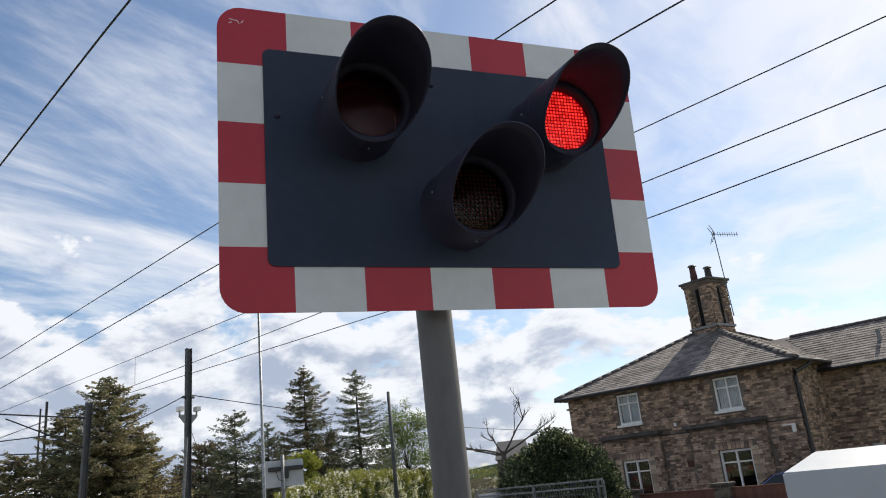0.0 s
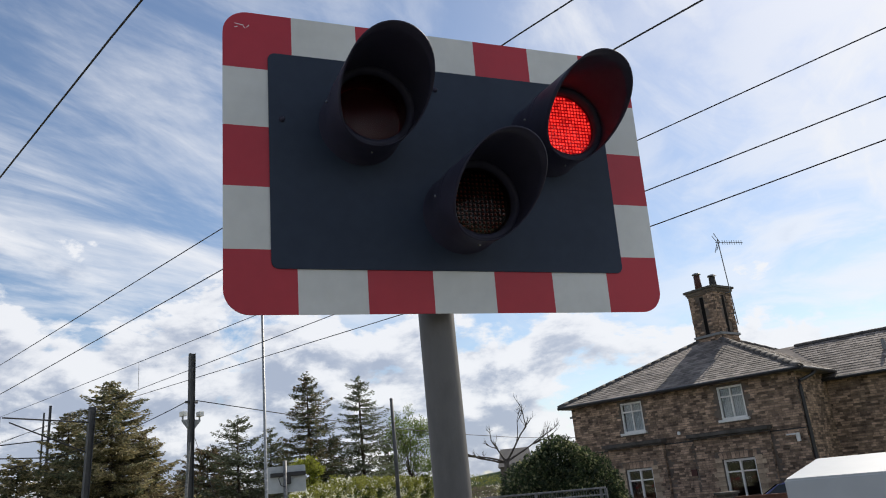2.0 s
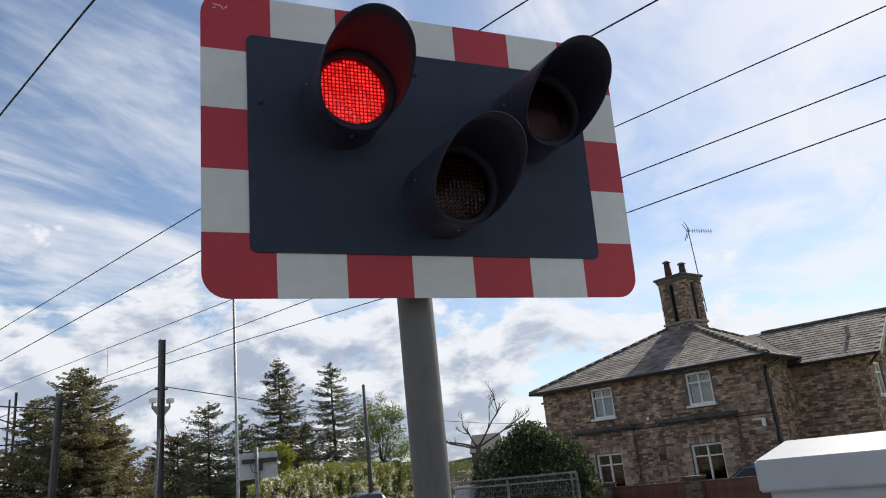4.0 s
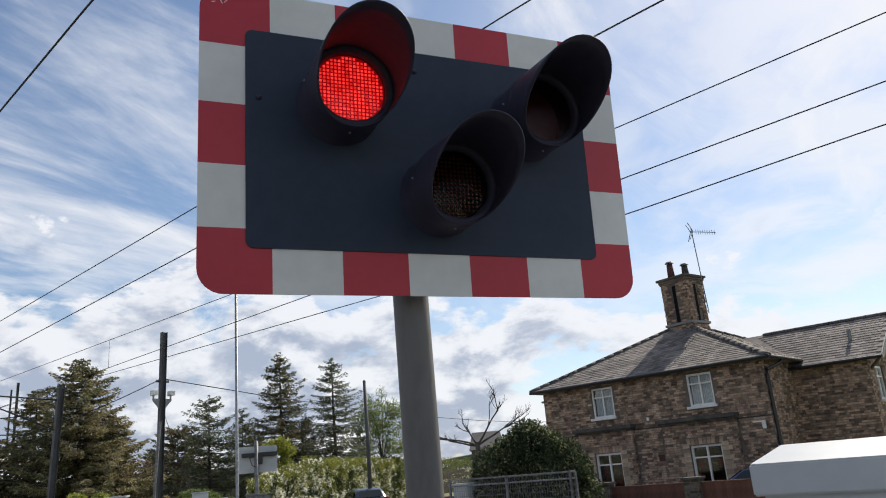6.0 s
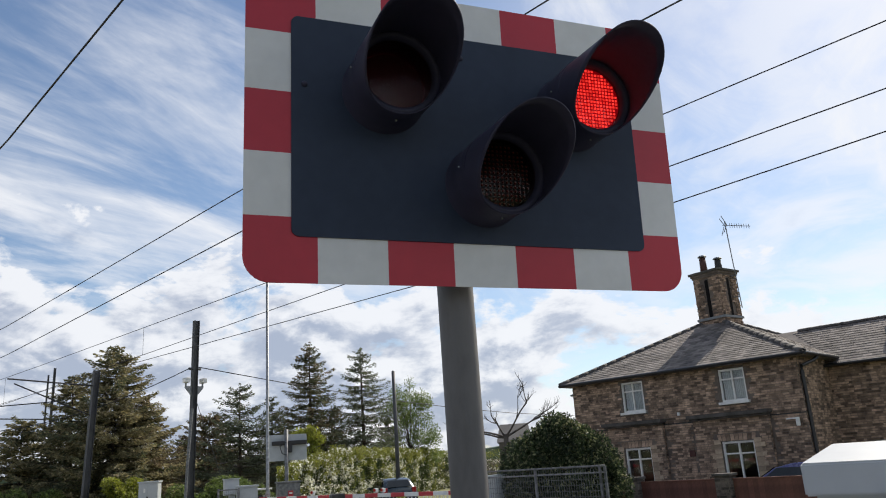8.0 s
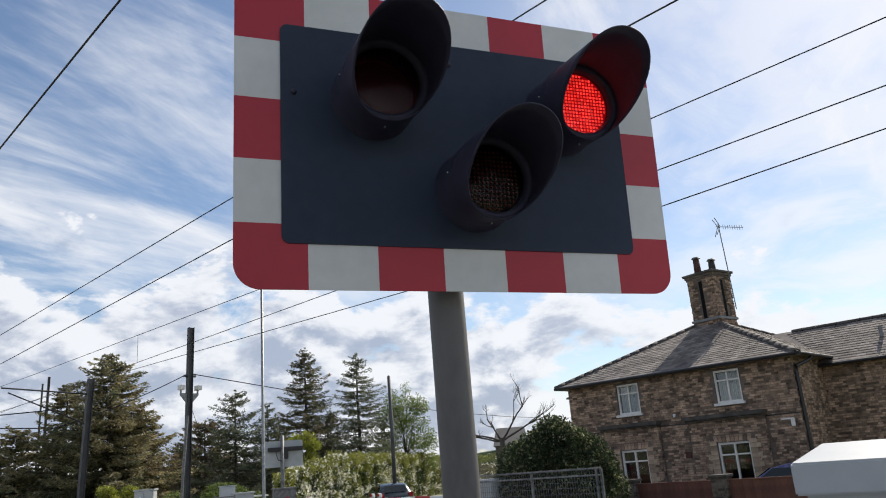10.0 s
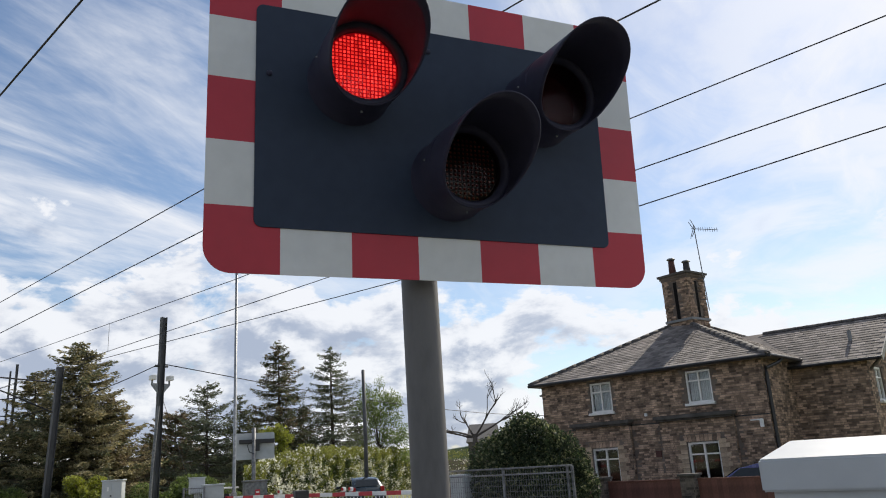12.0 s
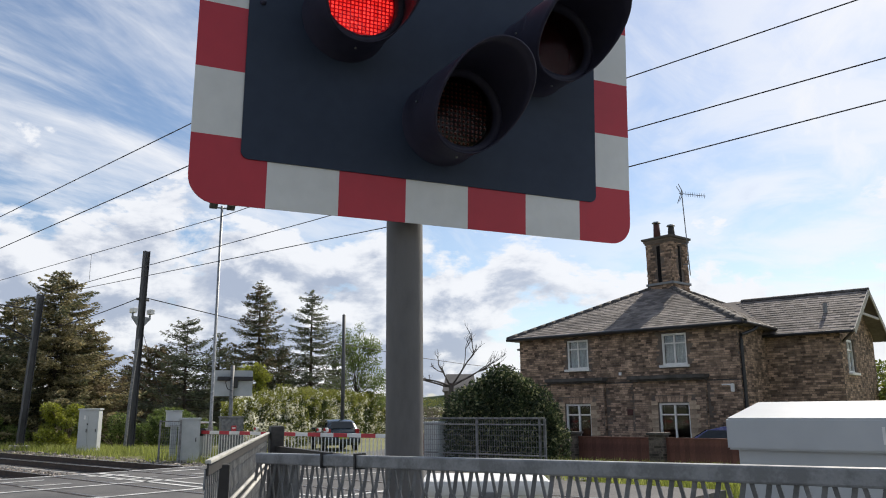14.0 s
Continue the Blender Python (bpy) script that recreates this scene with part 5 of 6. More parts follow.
SP, SB, BR, CY = M["spruce"], M["spruce_blue"], M["spruce_brown"], M["cypress"]
conifer(polar(11.2, 55), 10.75, 3.5, [SP, BR], 1, "tall dark spruce tree with brown patches", levels=50, taper=0.68, ragged=0.35)
conifer(polar(14.95, 57), 10.55, 3.7, [SB, SP], 2, "tall grey-green spruce tree", levels=42, density=0.85, taper=0.66, ragged=0.38)
conifer(polar(6.25, 52), 7.7, 3.3, [SB, SP], 3, "grey-green spruce with open crown", levels=32, density=0.8, lift=0.5, taper=0.55, ragged=0.35)
conifer(polar(8.5, 58), 7.4, 3.2, [SP, SB], 4, "dark spruce behind the lighting column", levels=30)
conifer(polar(12.9, 64), 6.9, 3.2, [SP, BR], 5, "low dark spruce between taller ones", levels=30)
conifer(polar(9.6, 66), 6.4, 3.2, [SB, SP], 15, "low spruce between taller ones", levels=28)
conifer(polar(16.8, 66), 6.0, 3.0, [SP, SB], 16, "low dark spruce beside the birch", levels=28)
conifer(polar(-2.0, 47), 9.3, 4.4, [CY, SP], 6, "broad bushy cypress with brown lower foliage", bare=0.03, levels=66, droop=0.16, density=1.0, spray=0.20, taper=0.55, ragged=0.3)
conifer(polar(-4.6, 49), 7.9, 3.4, [CY, SP], 7, "olive bushy conifer beside the tracks", bare=0.03, levels=48, droop=0.16, density=0.9, spray=0.20, taper=0.58)
conifer(polar(-0.1, 48), 6.6, 3.2, [CY, BR], 8, "brownish bushy conifer beside the tracks", bare=0.03, levels=46, droop=0.16, density=0.9, spray=0.20, taper=0.55)
conifer(polar(-7.4, 50), 5.6, 3.6, [CY, SP], 9, "low bushy conifer beside the tracks", bare=0.03, levels=36, droop=0.16, density=0.9, spray=0.22, taper=0.55)
conifer(polar(4.2, 56), 6.2, 3.3, [BR, SP], 10, "brownish low conifer beyond the mast", bare=0.05, levels=42, droop=0.12, density=0.9, spray=0.20, taper=0.42, ragged=0.3)
conifer(polar(2.6, 60), 5.0, 3.2, [SP, BR], 17, "low dark conifer beyond the mast", bare=0.05, levels=30, droop=0.12, density=0.8, spray=0.20, taper=0.55)
clump_tree("birch_tree", polar(18.3, 62), random_lumps(30, 2.2, 1.4, 2.0, 7.6, 0.6, 1.15, 3) + [(0.2, 0, 8.3, 0.6, 0.6, 0.8), (-0.9, 0, 7.9, 0.6, 0.6, 0.7)], [M["birch_leaf"]], [1], 11, "light green birch tree in young leaf", "tree", 0.13, 15000, (4.0, 0.09), "trees beyond the railway", shell=0.1)
clump_tree("shrub", polar(10.8, 41), random_lumps(12, 0.9, 0.6, 1.6, 4.1, 0.35, 0.65, 6), [M["yellow_leaf"], M["hedge"]], [0.55, 0.45], 18, "pale green sapling rising above the hedge", "shrub", 0.12, 5200, (2.5, 0.05), shell=0.1)
clump_tree("shrub", polar(54.6, 36), random_lumps(14, 1.6, 1.0, 0.8, 3.6, 0.6, 1.0, 8), [M["birch_leaf"], M["hedge"]], [0.5, 0.5], 19, "leafy green garden shrub beside the house", "shrub", 0.14, 9000, shell=0.2)
clump_tree("shrub", polar(-0.9, 40), random_lumps(14, 0.85, 0.7, 0.3, 2.0, 0.3, 0.6, 5), [M["yellow_leaf"], M["hedge"]], [0.6, 0.4], 12, "yellow-green leafy shrub beside the tracks", "shrub", 0.11, 9500, shell=0.25)
for k, (azm, d, w, h, sd) in enumerate(((2.2, 42, 2.0, 1.3, 21), (4.6, 44, 1.8, 1.2, 22), (-4.5, 45, 2.4, 1.5, 23), (6.8, 42, 1.6, 1.3, 24), (-8.5, 44, 3.0, 2.2, 25), (3.2, 47, 2.2, 2.0, 26))):
    clump_tree("shrub", polar(azm, d), random_lumps(9, w, 0.8, 0.4, h, 0.5, 0.8, sd), [M["hedge_dark"], M["birch_leaf"]], [0.25, 0.75], sd, "tangled green undergrowth behind the trackside grass", "shrub", 0.12, 7000, None, "undergrowth")


def hedge_run():
    rng = np.random.default_rng(31)
    a, b, c, e = polar(9.4, 36), polar(13.5, 43), polar(20, 66), polar(30, 120)
    pts = []
    for p, q, k in ((a, b, 60), (b, c, 130), (c, e, 120)):
        for i in range(k):
            pts.append(p.lerp(q, i / k))
    C, D, S, K = [], [], [], []
    for i, p in enumerate(pts):
        top = 3.20 + 0.40 * noise.noise(Vector((i * 0.07, 0, 0))) + 0.30 * noise.noise(Vector((i * 0.31, 5, 0)))
        if i < 60:
            top = 2.3 + 0.9 * i / 60 + 0.4 * noise.noise(Vector((i * 0.2, 9, 0)))
        m = 620 if i < 200 else 150
        h = rng.random(m) ** 0.8 * top
        lump = np.array([noise.noise(Vector((i * 0.16, hh * 0.9, 3))) + 0.6 * noise.noise(Vector((i * 0.45, hh * 2.2, 8))) for hh in h])
        view = Vector((p.x + 0.9, p.y + 2, 0)).normalized()
        # the face swells in heaps with hollows between them
        off = rng.uniform(-1, 0.3, m) * 0.55 - 1.1 * lump
        side = rng.uniform(-0.4, 0.4, m)
        cx = p.x + view.x * off + view.y * side
        cy = p.y + view.y * off - view.x * side
        z = ground_z(p) + h * (1 - 0.08 * off * off)
        C.append(np.stack([cx, cy, z], 1))
        D.append(rng.normal(0, 1, (m, 3)))
        where = (0.36 if i < 62 else 0.0) + (0.22 if 92 < i < 128 else 0.0) + 0.02
        spot = np.array([noise.noise(Vector((i * 0.38, hh * 2.1, 17))) for hh in h])
        flower = np.clip(where + 1.5 * spot + 0.5 * lump - 0.35 * (h / top) ** 2, 0, 0.7)
        bloom = rng.random(m) < flower
        S.append(np.where(bloom, 0.14, 0.11) * rng.uniform(0.6, 1.3, m))
        # hollows and some lower leaves take the dark copy: shade put into colour
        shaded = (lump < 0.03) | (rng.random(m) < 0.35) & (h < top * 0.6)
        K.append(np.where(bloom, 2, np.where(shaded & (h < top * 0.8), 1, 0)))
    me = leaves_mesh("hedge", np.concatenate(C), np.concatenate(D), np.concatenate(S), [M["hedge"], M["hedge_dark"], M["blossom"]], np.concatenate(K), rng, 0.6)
    tagged(new("hedge", me), "long tall green hedge with white blossom beside the road", "hedge", kind="stuff")
    core = [p + Vector((0.25, 0.5, 0)) for p in pts[::6]]
    v, f = [], []
    for p in core:
        v += [(p.x, p.y, ground_z(p)), (p.x, p.y, 1.9)]
    f = [(2 * i, 2 * i + 2, 2 * i + 3, 2 * i + 1) for i in range(len(core) - 1)]
    ob = new("hedge_stems", mesh_of("hedge_stems", v, f, M["bark"]))
    ob.modifiers.new("depth", "SOLIDIFY").thickness = 0.4
    tagged(ob, "dark woody stems inside the hedge", "hedge", kind="stuff")


hedge_run()
clump_tree("laurel_bush", polar(28.9, 23.0), [(-1.1, 0, 1.3, 0.9, 1.0, 1.15), (0.1, 0, 1.6, 1.25, 1.1, 1.4), (1.0, -0.3, 1.3, 0.85, 1.0, 1.2), (0.2, -0.6, 0.9, 1.45, 0.9, 1.0), (-1.5, 0.2, 0.8, 0.6, 0.7, 0.9), (0.1, 0, 2.3, 0.85, 0.7, 0.8), (-0.7, 0, 2.0, 0.6, 0.6, 0.7), (0.8, 0, 2.0, 0.6, 0.6, 0.75), (1.4, -0.6, 0.8, 0.5, 0.6, 0.9)], [M["laurel"], M["laurel_pale"]], [0.76, 0.24], 41, "large dark evergreen bush with pale young leaves", "bush", 0.095, 52000, None)


def dead_tree():
    rng = random.Random(3)
    base = polar(25.2, 36)
    t = thing("bare_tree", Vector((base.x, base.y, ground_z(base))), "dead bare tree with twisted branches", "tree")
    right = Vector((math.cos(radians(26)), -math.sin(radians(26)), 0))

    def grow(bm, p, d, length, r, depth):
        pts = [p]
        q, dd = p.copy(), d.copy()
        for i in range(4):
            dd = (dd + Vector((rng.uniform(-0.28, 0.28), rng.uniform(-0.28, 0.28), rng.uniform(-0.12, 0.22)))).normalized()
            q = q + dd * length / 4
            pts.append(q.copy())
        tube_bm(pts, r, 5, bm, r * 0.5, False)
        if depth:
            for i in range(3):
                grow(bm, pts[rng.choice((2, 3, 4))], (dd + Vector((rng.uniform(-0.9, 0.9), rng.uniform(-0.9, 0.9), rng.uniform(-0.2, 0.8)))).normalized(), length * 0.55, r * 0.55, depth - 1)
    part("trunk", tube_bm([(0, 0, -0.1), (0.08, 0, 1.2), (0, 0, 2.4), (0.06, 0, 3.1)], 0.19, 8, radius_end=0.11), t, mat=M["bare"])
    for d, l in ((-right * 1.0 + Vector((0, 0, 0.45)), 1.7), (-right * 1.0 + Vector((0, 0, 0.15)), 1.3), (right * 0.8 + Vector((0, 0, 1)), 1.9), (right * 1.2 + Vector((0, 0, 0.5)), 1.9), (-right * 0.5 + Vector((0, 0, 0.7)), 1.0)):
        bm = bmesh.new()
        grow(bm, Vector((0.03, 0, 2.95)), d.normalized(), l, 0.052, 3)
        part("branch", bm, t, mat=M["bare"])


dead_tree()


def trackside_grass():
    rng = np.random.default_rng(8)
    V, F = [], []
    def blades(count, s0, s1, n0, n1, h):
        for _ in range(count):
            s, n = rng.uniform(s0, s1), rng.uniform(n0, n1)
            if noise.noise(Vector((s * 0.6, n * 0.6, 2))) < -0.25:
                continue
            p = sn(s, n, fall(n) - (0.06 if n < 13 else 0.0))
            a, l = rng.uniform(0, 2 * math.pi), h * rng.uniform(0.4, 1.2)
            w = 0.016
            dx, dy = math.cos(a), math.sin(a)
            o = len(V)
            V.extend([(p.x - dy * w, p.y + dx * w, p.z), (p.x + dy * w, p.y - dx * w, p.z), (p.x + dx * l * 0.4, p.y + dy * l * 0.4, p.z + l)])
            F.append((o, o + 1, o + 2))
    blades(24000, 18.2, 46, 12.4, 18.5, 0.32)
    blades(14000, -2, 10, 12.4, 18.5, 0.45)
    blades(6000, -3, 9, 2.0, 4.0, 0.35)
    tagged(new("grass_blades", mesh_of("grass_blades", V, F, M["blade"])), "bright rough grass beside the railway", "grass", kind="stuff")


trackside_grass()


# ---- distance ----
def far_wood():
    rng = np.random.default_rng(2)
    V, F = [], []
    k = 160
    for i in range(k + 1):
        azm = -20 + 100 * i / k
        h = 9.0 + 3.0 * noise.noise(Vector((i * 0.16, 0, 0))) + 1.5 * noise.noise(Vector((i * 0.9, 4, 0)))
        p, q = polar(azm, 420), polar(azm, 455)
        V += [(p.x, p.y, -2), (p.x, p.y, h * 0.9), (q.x, q.y, h), (q.x, q.y, -2)]
    for i in range(k):
        for j in range(3):
            F.append((4 * i + j, 4 * i + 4 + j, 4 * i + 5 + j, 4 * i + j + 1))
    tagged(new("distant_wood", mesh_of("distant_wood", V, F, M["hill"])), "far blue-green belt of woodland on the horizon", "woodland", kind="stuff")


far_wood()
far = thing("far_house", frame_at(polar(25.9, 62, -0.3), (0.9, -0.44)), "distant grey-roofed building behind the bushes", "house")
part("wall", box_bm((2.4, 5, 3.4), (0, 0, 1.7)), far, mat=M["render"])
part("roof", mesh_of("roof", [(-1.35, -2.7, 3.3), (1.35, -2.7, 3.3), (1.35, 2.7, 3.3), (-1.35, 2.7, 3.3), (-1.1, 0, 4.7), (1.1, 0, 4.7)], [(0, 1, 5, 4), (2, 3, 4, 5), (1, 2, 5), (3, 0, 4), (3, 2, 1, 0)], M["far_roof"]), far)
far = thing("far_house", frame_at(polar(7.0, 75, -0.3), (1, 0)), "distant low building behind the trees", "house")
part("wall", box_bm((7.0, 5, 2.6), (0, 0, 1.3)), far, mat=M["render"])
part("roof", mesh_of("roof", [(-3.8, -2.7, 2.5), (3.8, -2.7, 2.5), (3.8, 2.7, 2.5), (-3.8, 2.7, 2.5), (-3.8, 0, 3.9), (3.8, 0, 3.9)], [(0, 1, 5, 4), (2, 3, 4, 5), (1, 2, 5), (3, 0, 4), (3, 2, 1, 0)], M["far_roof"]), far)


# ---- crossing furniture beyond the tracks ----
def far_barrier():
    t = thing("crossing_barrier", frame_at(sn(21.75, 13.0, 0.0), -U), "lowered red and white crossing barrier with hanging white skirt", "barrier")
    L, z = 9.4, 0.93
    k = 17
    for i in range(k):
        part("boom_band", box_bm((L / k - 0.004, 0.05, 0.105), (L / k * (i + 0.5), 0, z), 0.006), t, "%s band" % ("red" if i % 2 == 0 else "white"), mat=M["sign_red" if i % 2 == 0 else "white_paint"])
    m = mesh_of("skirt_bar", *boxes([((0.022, 0.014, 0.72), (0, 0, 0))]), M["white_paint"])
    for i in range(62):
        part("skirt_bar", m, t, at=Matrix.Translation((0.2 + 0.148 * i, 0, z - 0.43)))
    part("skirt_rail", box_bm((L - 0.3, 0.02, 0.03), (L / 2, 0, 0.14)), t, "white lower rail", mat=M["white_paint"])
    part("machine", box_bm((0.55, 0.7, 1.05), (-0.35, 0.1, 0.52), 0.03), t, "grey barrier machine", mat=M["cabinet"])
    part("machine_lid", box_bm((0.85, 0.8, 0.05), (-0.35, 0.1, 1.24), 0.015), t, "white lid", mat=M["white_paint"])
    part("pivot", tube_bm([(-0.05, -0.1, z), (-0.05, 0.15, z)], 0.13, 16), t, "black pivot", mat=M["gutter"])
    for x in (3.05, 6.0, 6.3, 9.0):
        lamp = part("boom_lamp", box_bm((0.12, 0.1, 0.12), (x, 0, z + 0.13), 0.03), t, "small white boom lamp", mat=M["white_paint"])
        part("lamp_glass", tube_bm([(x, -0.07, z + 0.14), (x, -0.045, z + 0.14)], 0.045, 10), lamp, "red lamp glass", mat=M["tail"])


far_barrier()


def far_signal():
    base = polar(9.55, 29.2)
    t = thing("crossing_signal", frame_at((base.x, base.y, ground_z(base)), (math.cos(radians(8)), -math.sin(radians(8)))), "crossing signal seen from behind, grey plate on a grey post", "traffic signal")
    part("plate", slab(rounded_outline(-0.68, 2.20, 0.68, 3.12, 0.06), -0.005, 0.005), t, "plain grey aluminium back", mat=M["cabinet"])
    part("post", tube_bm([(-0.05, -0.12, 0), (-0.05, -0.12, 3.3)], 0.07, 16), t, mat=M["galv_dark"], smooth=True)
    part("lamp_case", box_bm((1.25, 0.14, 0.15), (0.06, -0.09, 2.82), 0.03), t, "black lamp cases", mat=M["gutter"])
    part("lamp_case", box_bm((0.16, 0.14, 0.36), (0.08, -0.09, 2.66), 0.03), t, "black lamp case", mat=M["gutter"])
    part("cable", tube_bm([(-0.05, -0.2, 2.85), (-0.28, -0.2, 2.7), (-0.2, -0.2, 2.45), (-0.05, -0.2, 2.4)], 0.018, 6), t, "black looped cable", mat=M["gutter"])


far_signal()


def lamp_column():
    base = polar(8.15, 27.5)
    t = thing("lamp_column", Vector((base.x, base.y, 0)), "slender grey lighting column with two small floodlights", "street lamp")
    part("column", tube_bm([(0, 0, 0), (0, 0, 1.2), (0, 0, 1.25), (0, 0, 8.75)], 0.075, 14, radius_end=0.045), t, mat=M["galv"], smooth=True)
    part("cross_arm", box_bm((0.7, 0.05, 0.05), (0, 0, 8.68), 0.01), t, mat=M["galv_dark"])
    for sx in (-1, 1):
        part("floodlight", box_bm((0.28, 0.30, 0.14), (sx * 0.30, -0.08, 8.76), 0.03, turn=pose(0, 0, 0, -35, 0, 0)), t, "dark floodlight", mat=M["mast"])
    part("base_box", box_bm((0.16, 0.16, 1.1), (0, 0, 0.55), 0.02), t, mat=M["galv"])


lamp_column()


def cabinet(base, turn, w, d, h, label, mat="cabinet", doors=2):
    t = thing("equipment_cabinet", Matrix.Translation((base.x, base.y, ground_z(base))) @ pose(0, 0, 0, 0, 0, turn), label, "cabinet", "trackside cabinets")
    part("body", box_bm((w, d, h), (0, 0, h / 2), 0.015), t, mat=M[mat])
    part("roof", box_bm((w + 0.08, d + 0.08, 0.06), (0, 0, h + 0.03), 0.015), t, mat=M[mat])
    for i in range(doors):
        dw = (w - 0.06) / doors
        dr = part("door", box_bm((dw - 0.015, 0.02, h - 0.12), (-w / 2 + 0.03 + dw * (i + 0.5), -d / 2 - 0.008, h / 2), 0.004), t, mat=M[mat])
        part("handle", box_bm((0.03, 0.03, 0.14), (-w / 2 + 0.03 + dw * (i + 0.85), -d / 2 - 0.03, h * 0.52), 0.008), dr, "dark handle", mat=M["gutter"])
    part("plinth", box_bm((w + 0.05, d + 0.05, 0.12), (0, 0, 0.0), 0.01), t, "concrete plinth", mat=M["concrete"])
    return t


c = cabinet(polar(0.45, 35.5), -18, 0.78, 0.5, 1.72, "tall pale grey trackside cabinet on grass", "box")
part("notice", box_bm((0.07, 0.01, 0.16), (-0.14, -0.275, 1.42)), c, "white notice with unreadable marks", mat=M["white_paint"])
part("notice", box_bm((0.06, 0.01, 0.06), (-0.02, -0.275, 1.15)), c, "small dark lock plate", mat=M["gutter"])
cabinet(polar(6.75, 27.4), -4, 0.66, 0.55, 1.34, "weathered grey steel cabinet by the crossing", "cabinet", 1)


def post_box(base, label):
    t = thing("junction_box", Matrix.Translation((base.x, base.y, ground_z(base))) @ pose(0, 0, 0, 0, 0, 6), label, "junction box")
    part("body", box_bm((0.50, 0.24, 0.52), (0, 0, 1.36), 0.015), t, mat=M["box"])
    part("door", box_bm((0.46, 0.02, 0.46), (0, -0.128, 1.36), 0.004), t, mat=M["box"])
    part("hood", box_bm((0.56, 0.32, 0.03), (0, 0, 1.635), 0.006), t, mat=M["cabinet"])
    part("post", box_bm((0.20, 0.10, 1.12), (0.02, 0.0, 0.54), 0.008), t, "pale steel post", mat=M["cabinet"])


post_box(polar(5.7, 28.6), "pale grey box on a short post beside mesh fence")
c = cabinet(polar(9.55, 28.6), 0, 0.78, 0.4, 1.42, "grey mesh-fronted enclosure with a red notice", "galv_dark", 1)
part("notice", box_bm((0.17, 0.012, 0.28), (0.05, -0.245, 1.02)), c, "red warning notice, unreadable", mat=M["sign_red"])
part("notice", box_bm((0.11, 0.014, 0.05), (0.05, -0.247, 1.08)), c, "white bar of unreadable writing", mat=M["white_paint"])
cabinet(polar(24.7, 22.5), 24, 1.15, 0.5, 1.30, "wide weathered grey cabinet behind mesh fence", "cabinet", 2)


def telegraph_pole(base, h, label):
    t = thing("telegraph_pole", Vector((base.x, base.y, ground_z(base))), label, "pole")
    part("pole", tube_bm([(0, 0, -0.2), (0.02, 0, h * 0.5), (0, 0, h)], 0.115, 12, radius_end=0.085), t, mat=M["mast"], smooth=True)
    part("finial", tube_bm([(0, 0, h), (0, 0, h + 0.06)], 0.09, 10, radius_end=0.02), t, mat=M["mast"])
    return t


telegraph_pole(polar(17.3, 40), 6.75, "dark wooden telegraph pole beside the hedge")
mt = Vector((1.12, 35.9, 6.85))
span(mt, polar(40, 120, 9.0), 2.6, 0.022, "sagging dark overhead cable")
span(mt, polar(-9, 50, 5.0), 0.5, 0.02, "dark overhead cable to the mast")


def mesh_fence():
    """Welded mesh fence panels on square posts."""
    t = thing("mesh_fence", frame_at(sn(21.2 - 4.2, 14.6, 0.0), -U), "low grey welded mesh fence around equipment", "fence")
    L, top = 0.0, 1.37
    s_of = lambda azm: -1.44 + 16.25 * math.tan(radians(65.2 - azm))
    x0, x1 = 17.0 - s_of(23.0), 17.0 - s_of(31.6)
    runs = [((x0, 0), (x1, 0)), ((x1, 0), (x1, 0.22))]
    for (ax, ay), (bx, by) in runs:
        d = Vector((bx - ax, by - ay, 0))
        k = max(1, round(d.length / 2.4))
        for i in range(k + 1):
            p = Vector((ax, ay, 0)) + d * i / k
            part("post", box_bm((0.06, 0.06, top + 0.03), (p.x, p.y, (top + 0.03) / 2 - 0.05), 0.006), t, mat=M["galv_dark"])
        v = []
        m = int(d.length / 0.075)
        for i in range(m):
            p = Vector((ax, ay, 0)) + d * (i + 0.5) / m
            v.append(((0.007, 0.007, top - 0.15), (p.x, p.y, 0.1 + (top - 0.15) / 2)))
        size = lambda z: ((d.length if d.y == 0 else 0.007), (d.length if d.x == 0 else 0.007), 0.008)
        mid = Vector((ax, ay, 0)) + d / 2
        for i in range(10):
            v.append((size(0), (mid.x, mid.y + (0.008 if d.y == 0 else 0), 0.12 + (top - 0.15) * i / 9)))
        tagged(part("mesh_panel", mesh_of("mesh_panel", *boxes(v), M["galv_dark"]), t), kind="stuff")
        for z in (top, top - 0.16, 0.46):
            part("rail", box_bm((d.length + 0.05 if d.y == 0 else 0.05, d.length if d.x == 0 else 0.05, 0.035), (mid.x, mid.y - 0.01, z), 0.004), t, mat=M["galv_dark"])


mesh_fence()


def mesh_gate():
    """A narrow wire mesh panel between two slim posts beside the barrier machine."""
    p, q = polar(4.85, 27.2), polar(6.2, 27.0)
    L = (q - p).length
    t = thing("mesh_gate", frame_at((p.x, p.y, ground_z(p)), q - p), "slim grey wire mesh panel between steel posts", "fence")
    for x in (0.0, L):
        part("post", box_bm((0.05, 0.05, 1.36), (x, 0, 0.66), 0.006), t, mat=M["galv_dark"])
    wires = [((0.006, 0.006, 1.2), (0.06 * (i + 0.5), 0, 0.68)) for i in range(int(L / 0.06))]
    wires += [((L, 0.006, 0.006), (L / 2, 0.006, 0.08 + 0.12 * i)) for i in range(11)]
    tagged(part("mesh_panel", mesh_of("mesh_panel", *boxes(wires), M["galv_dark"]), t), kind="stuff")
    part("top_rail", box_bm((L, 0.03, 0.03), (L / 2, 0, 1.30), 0.004), t, mat=M["galv_dark"])


mesh_gate()


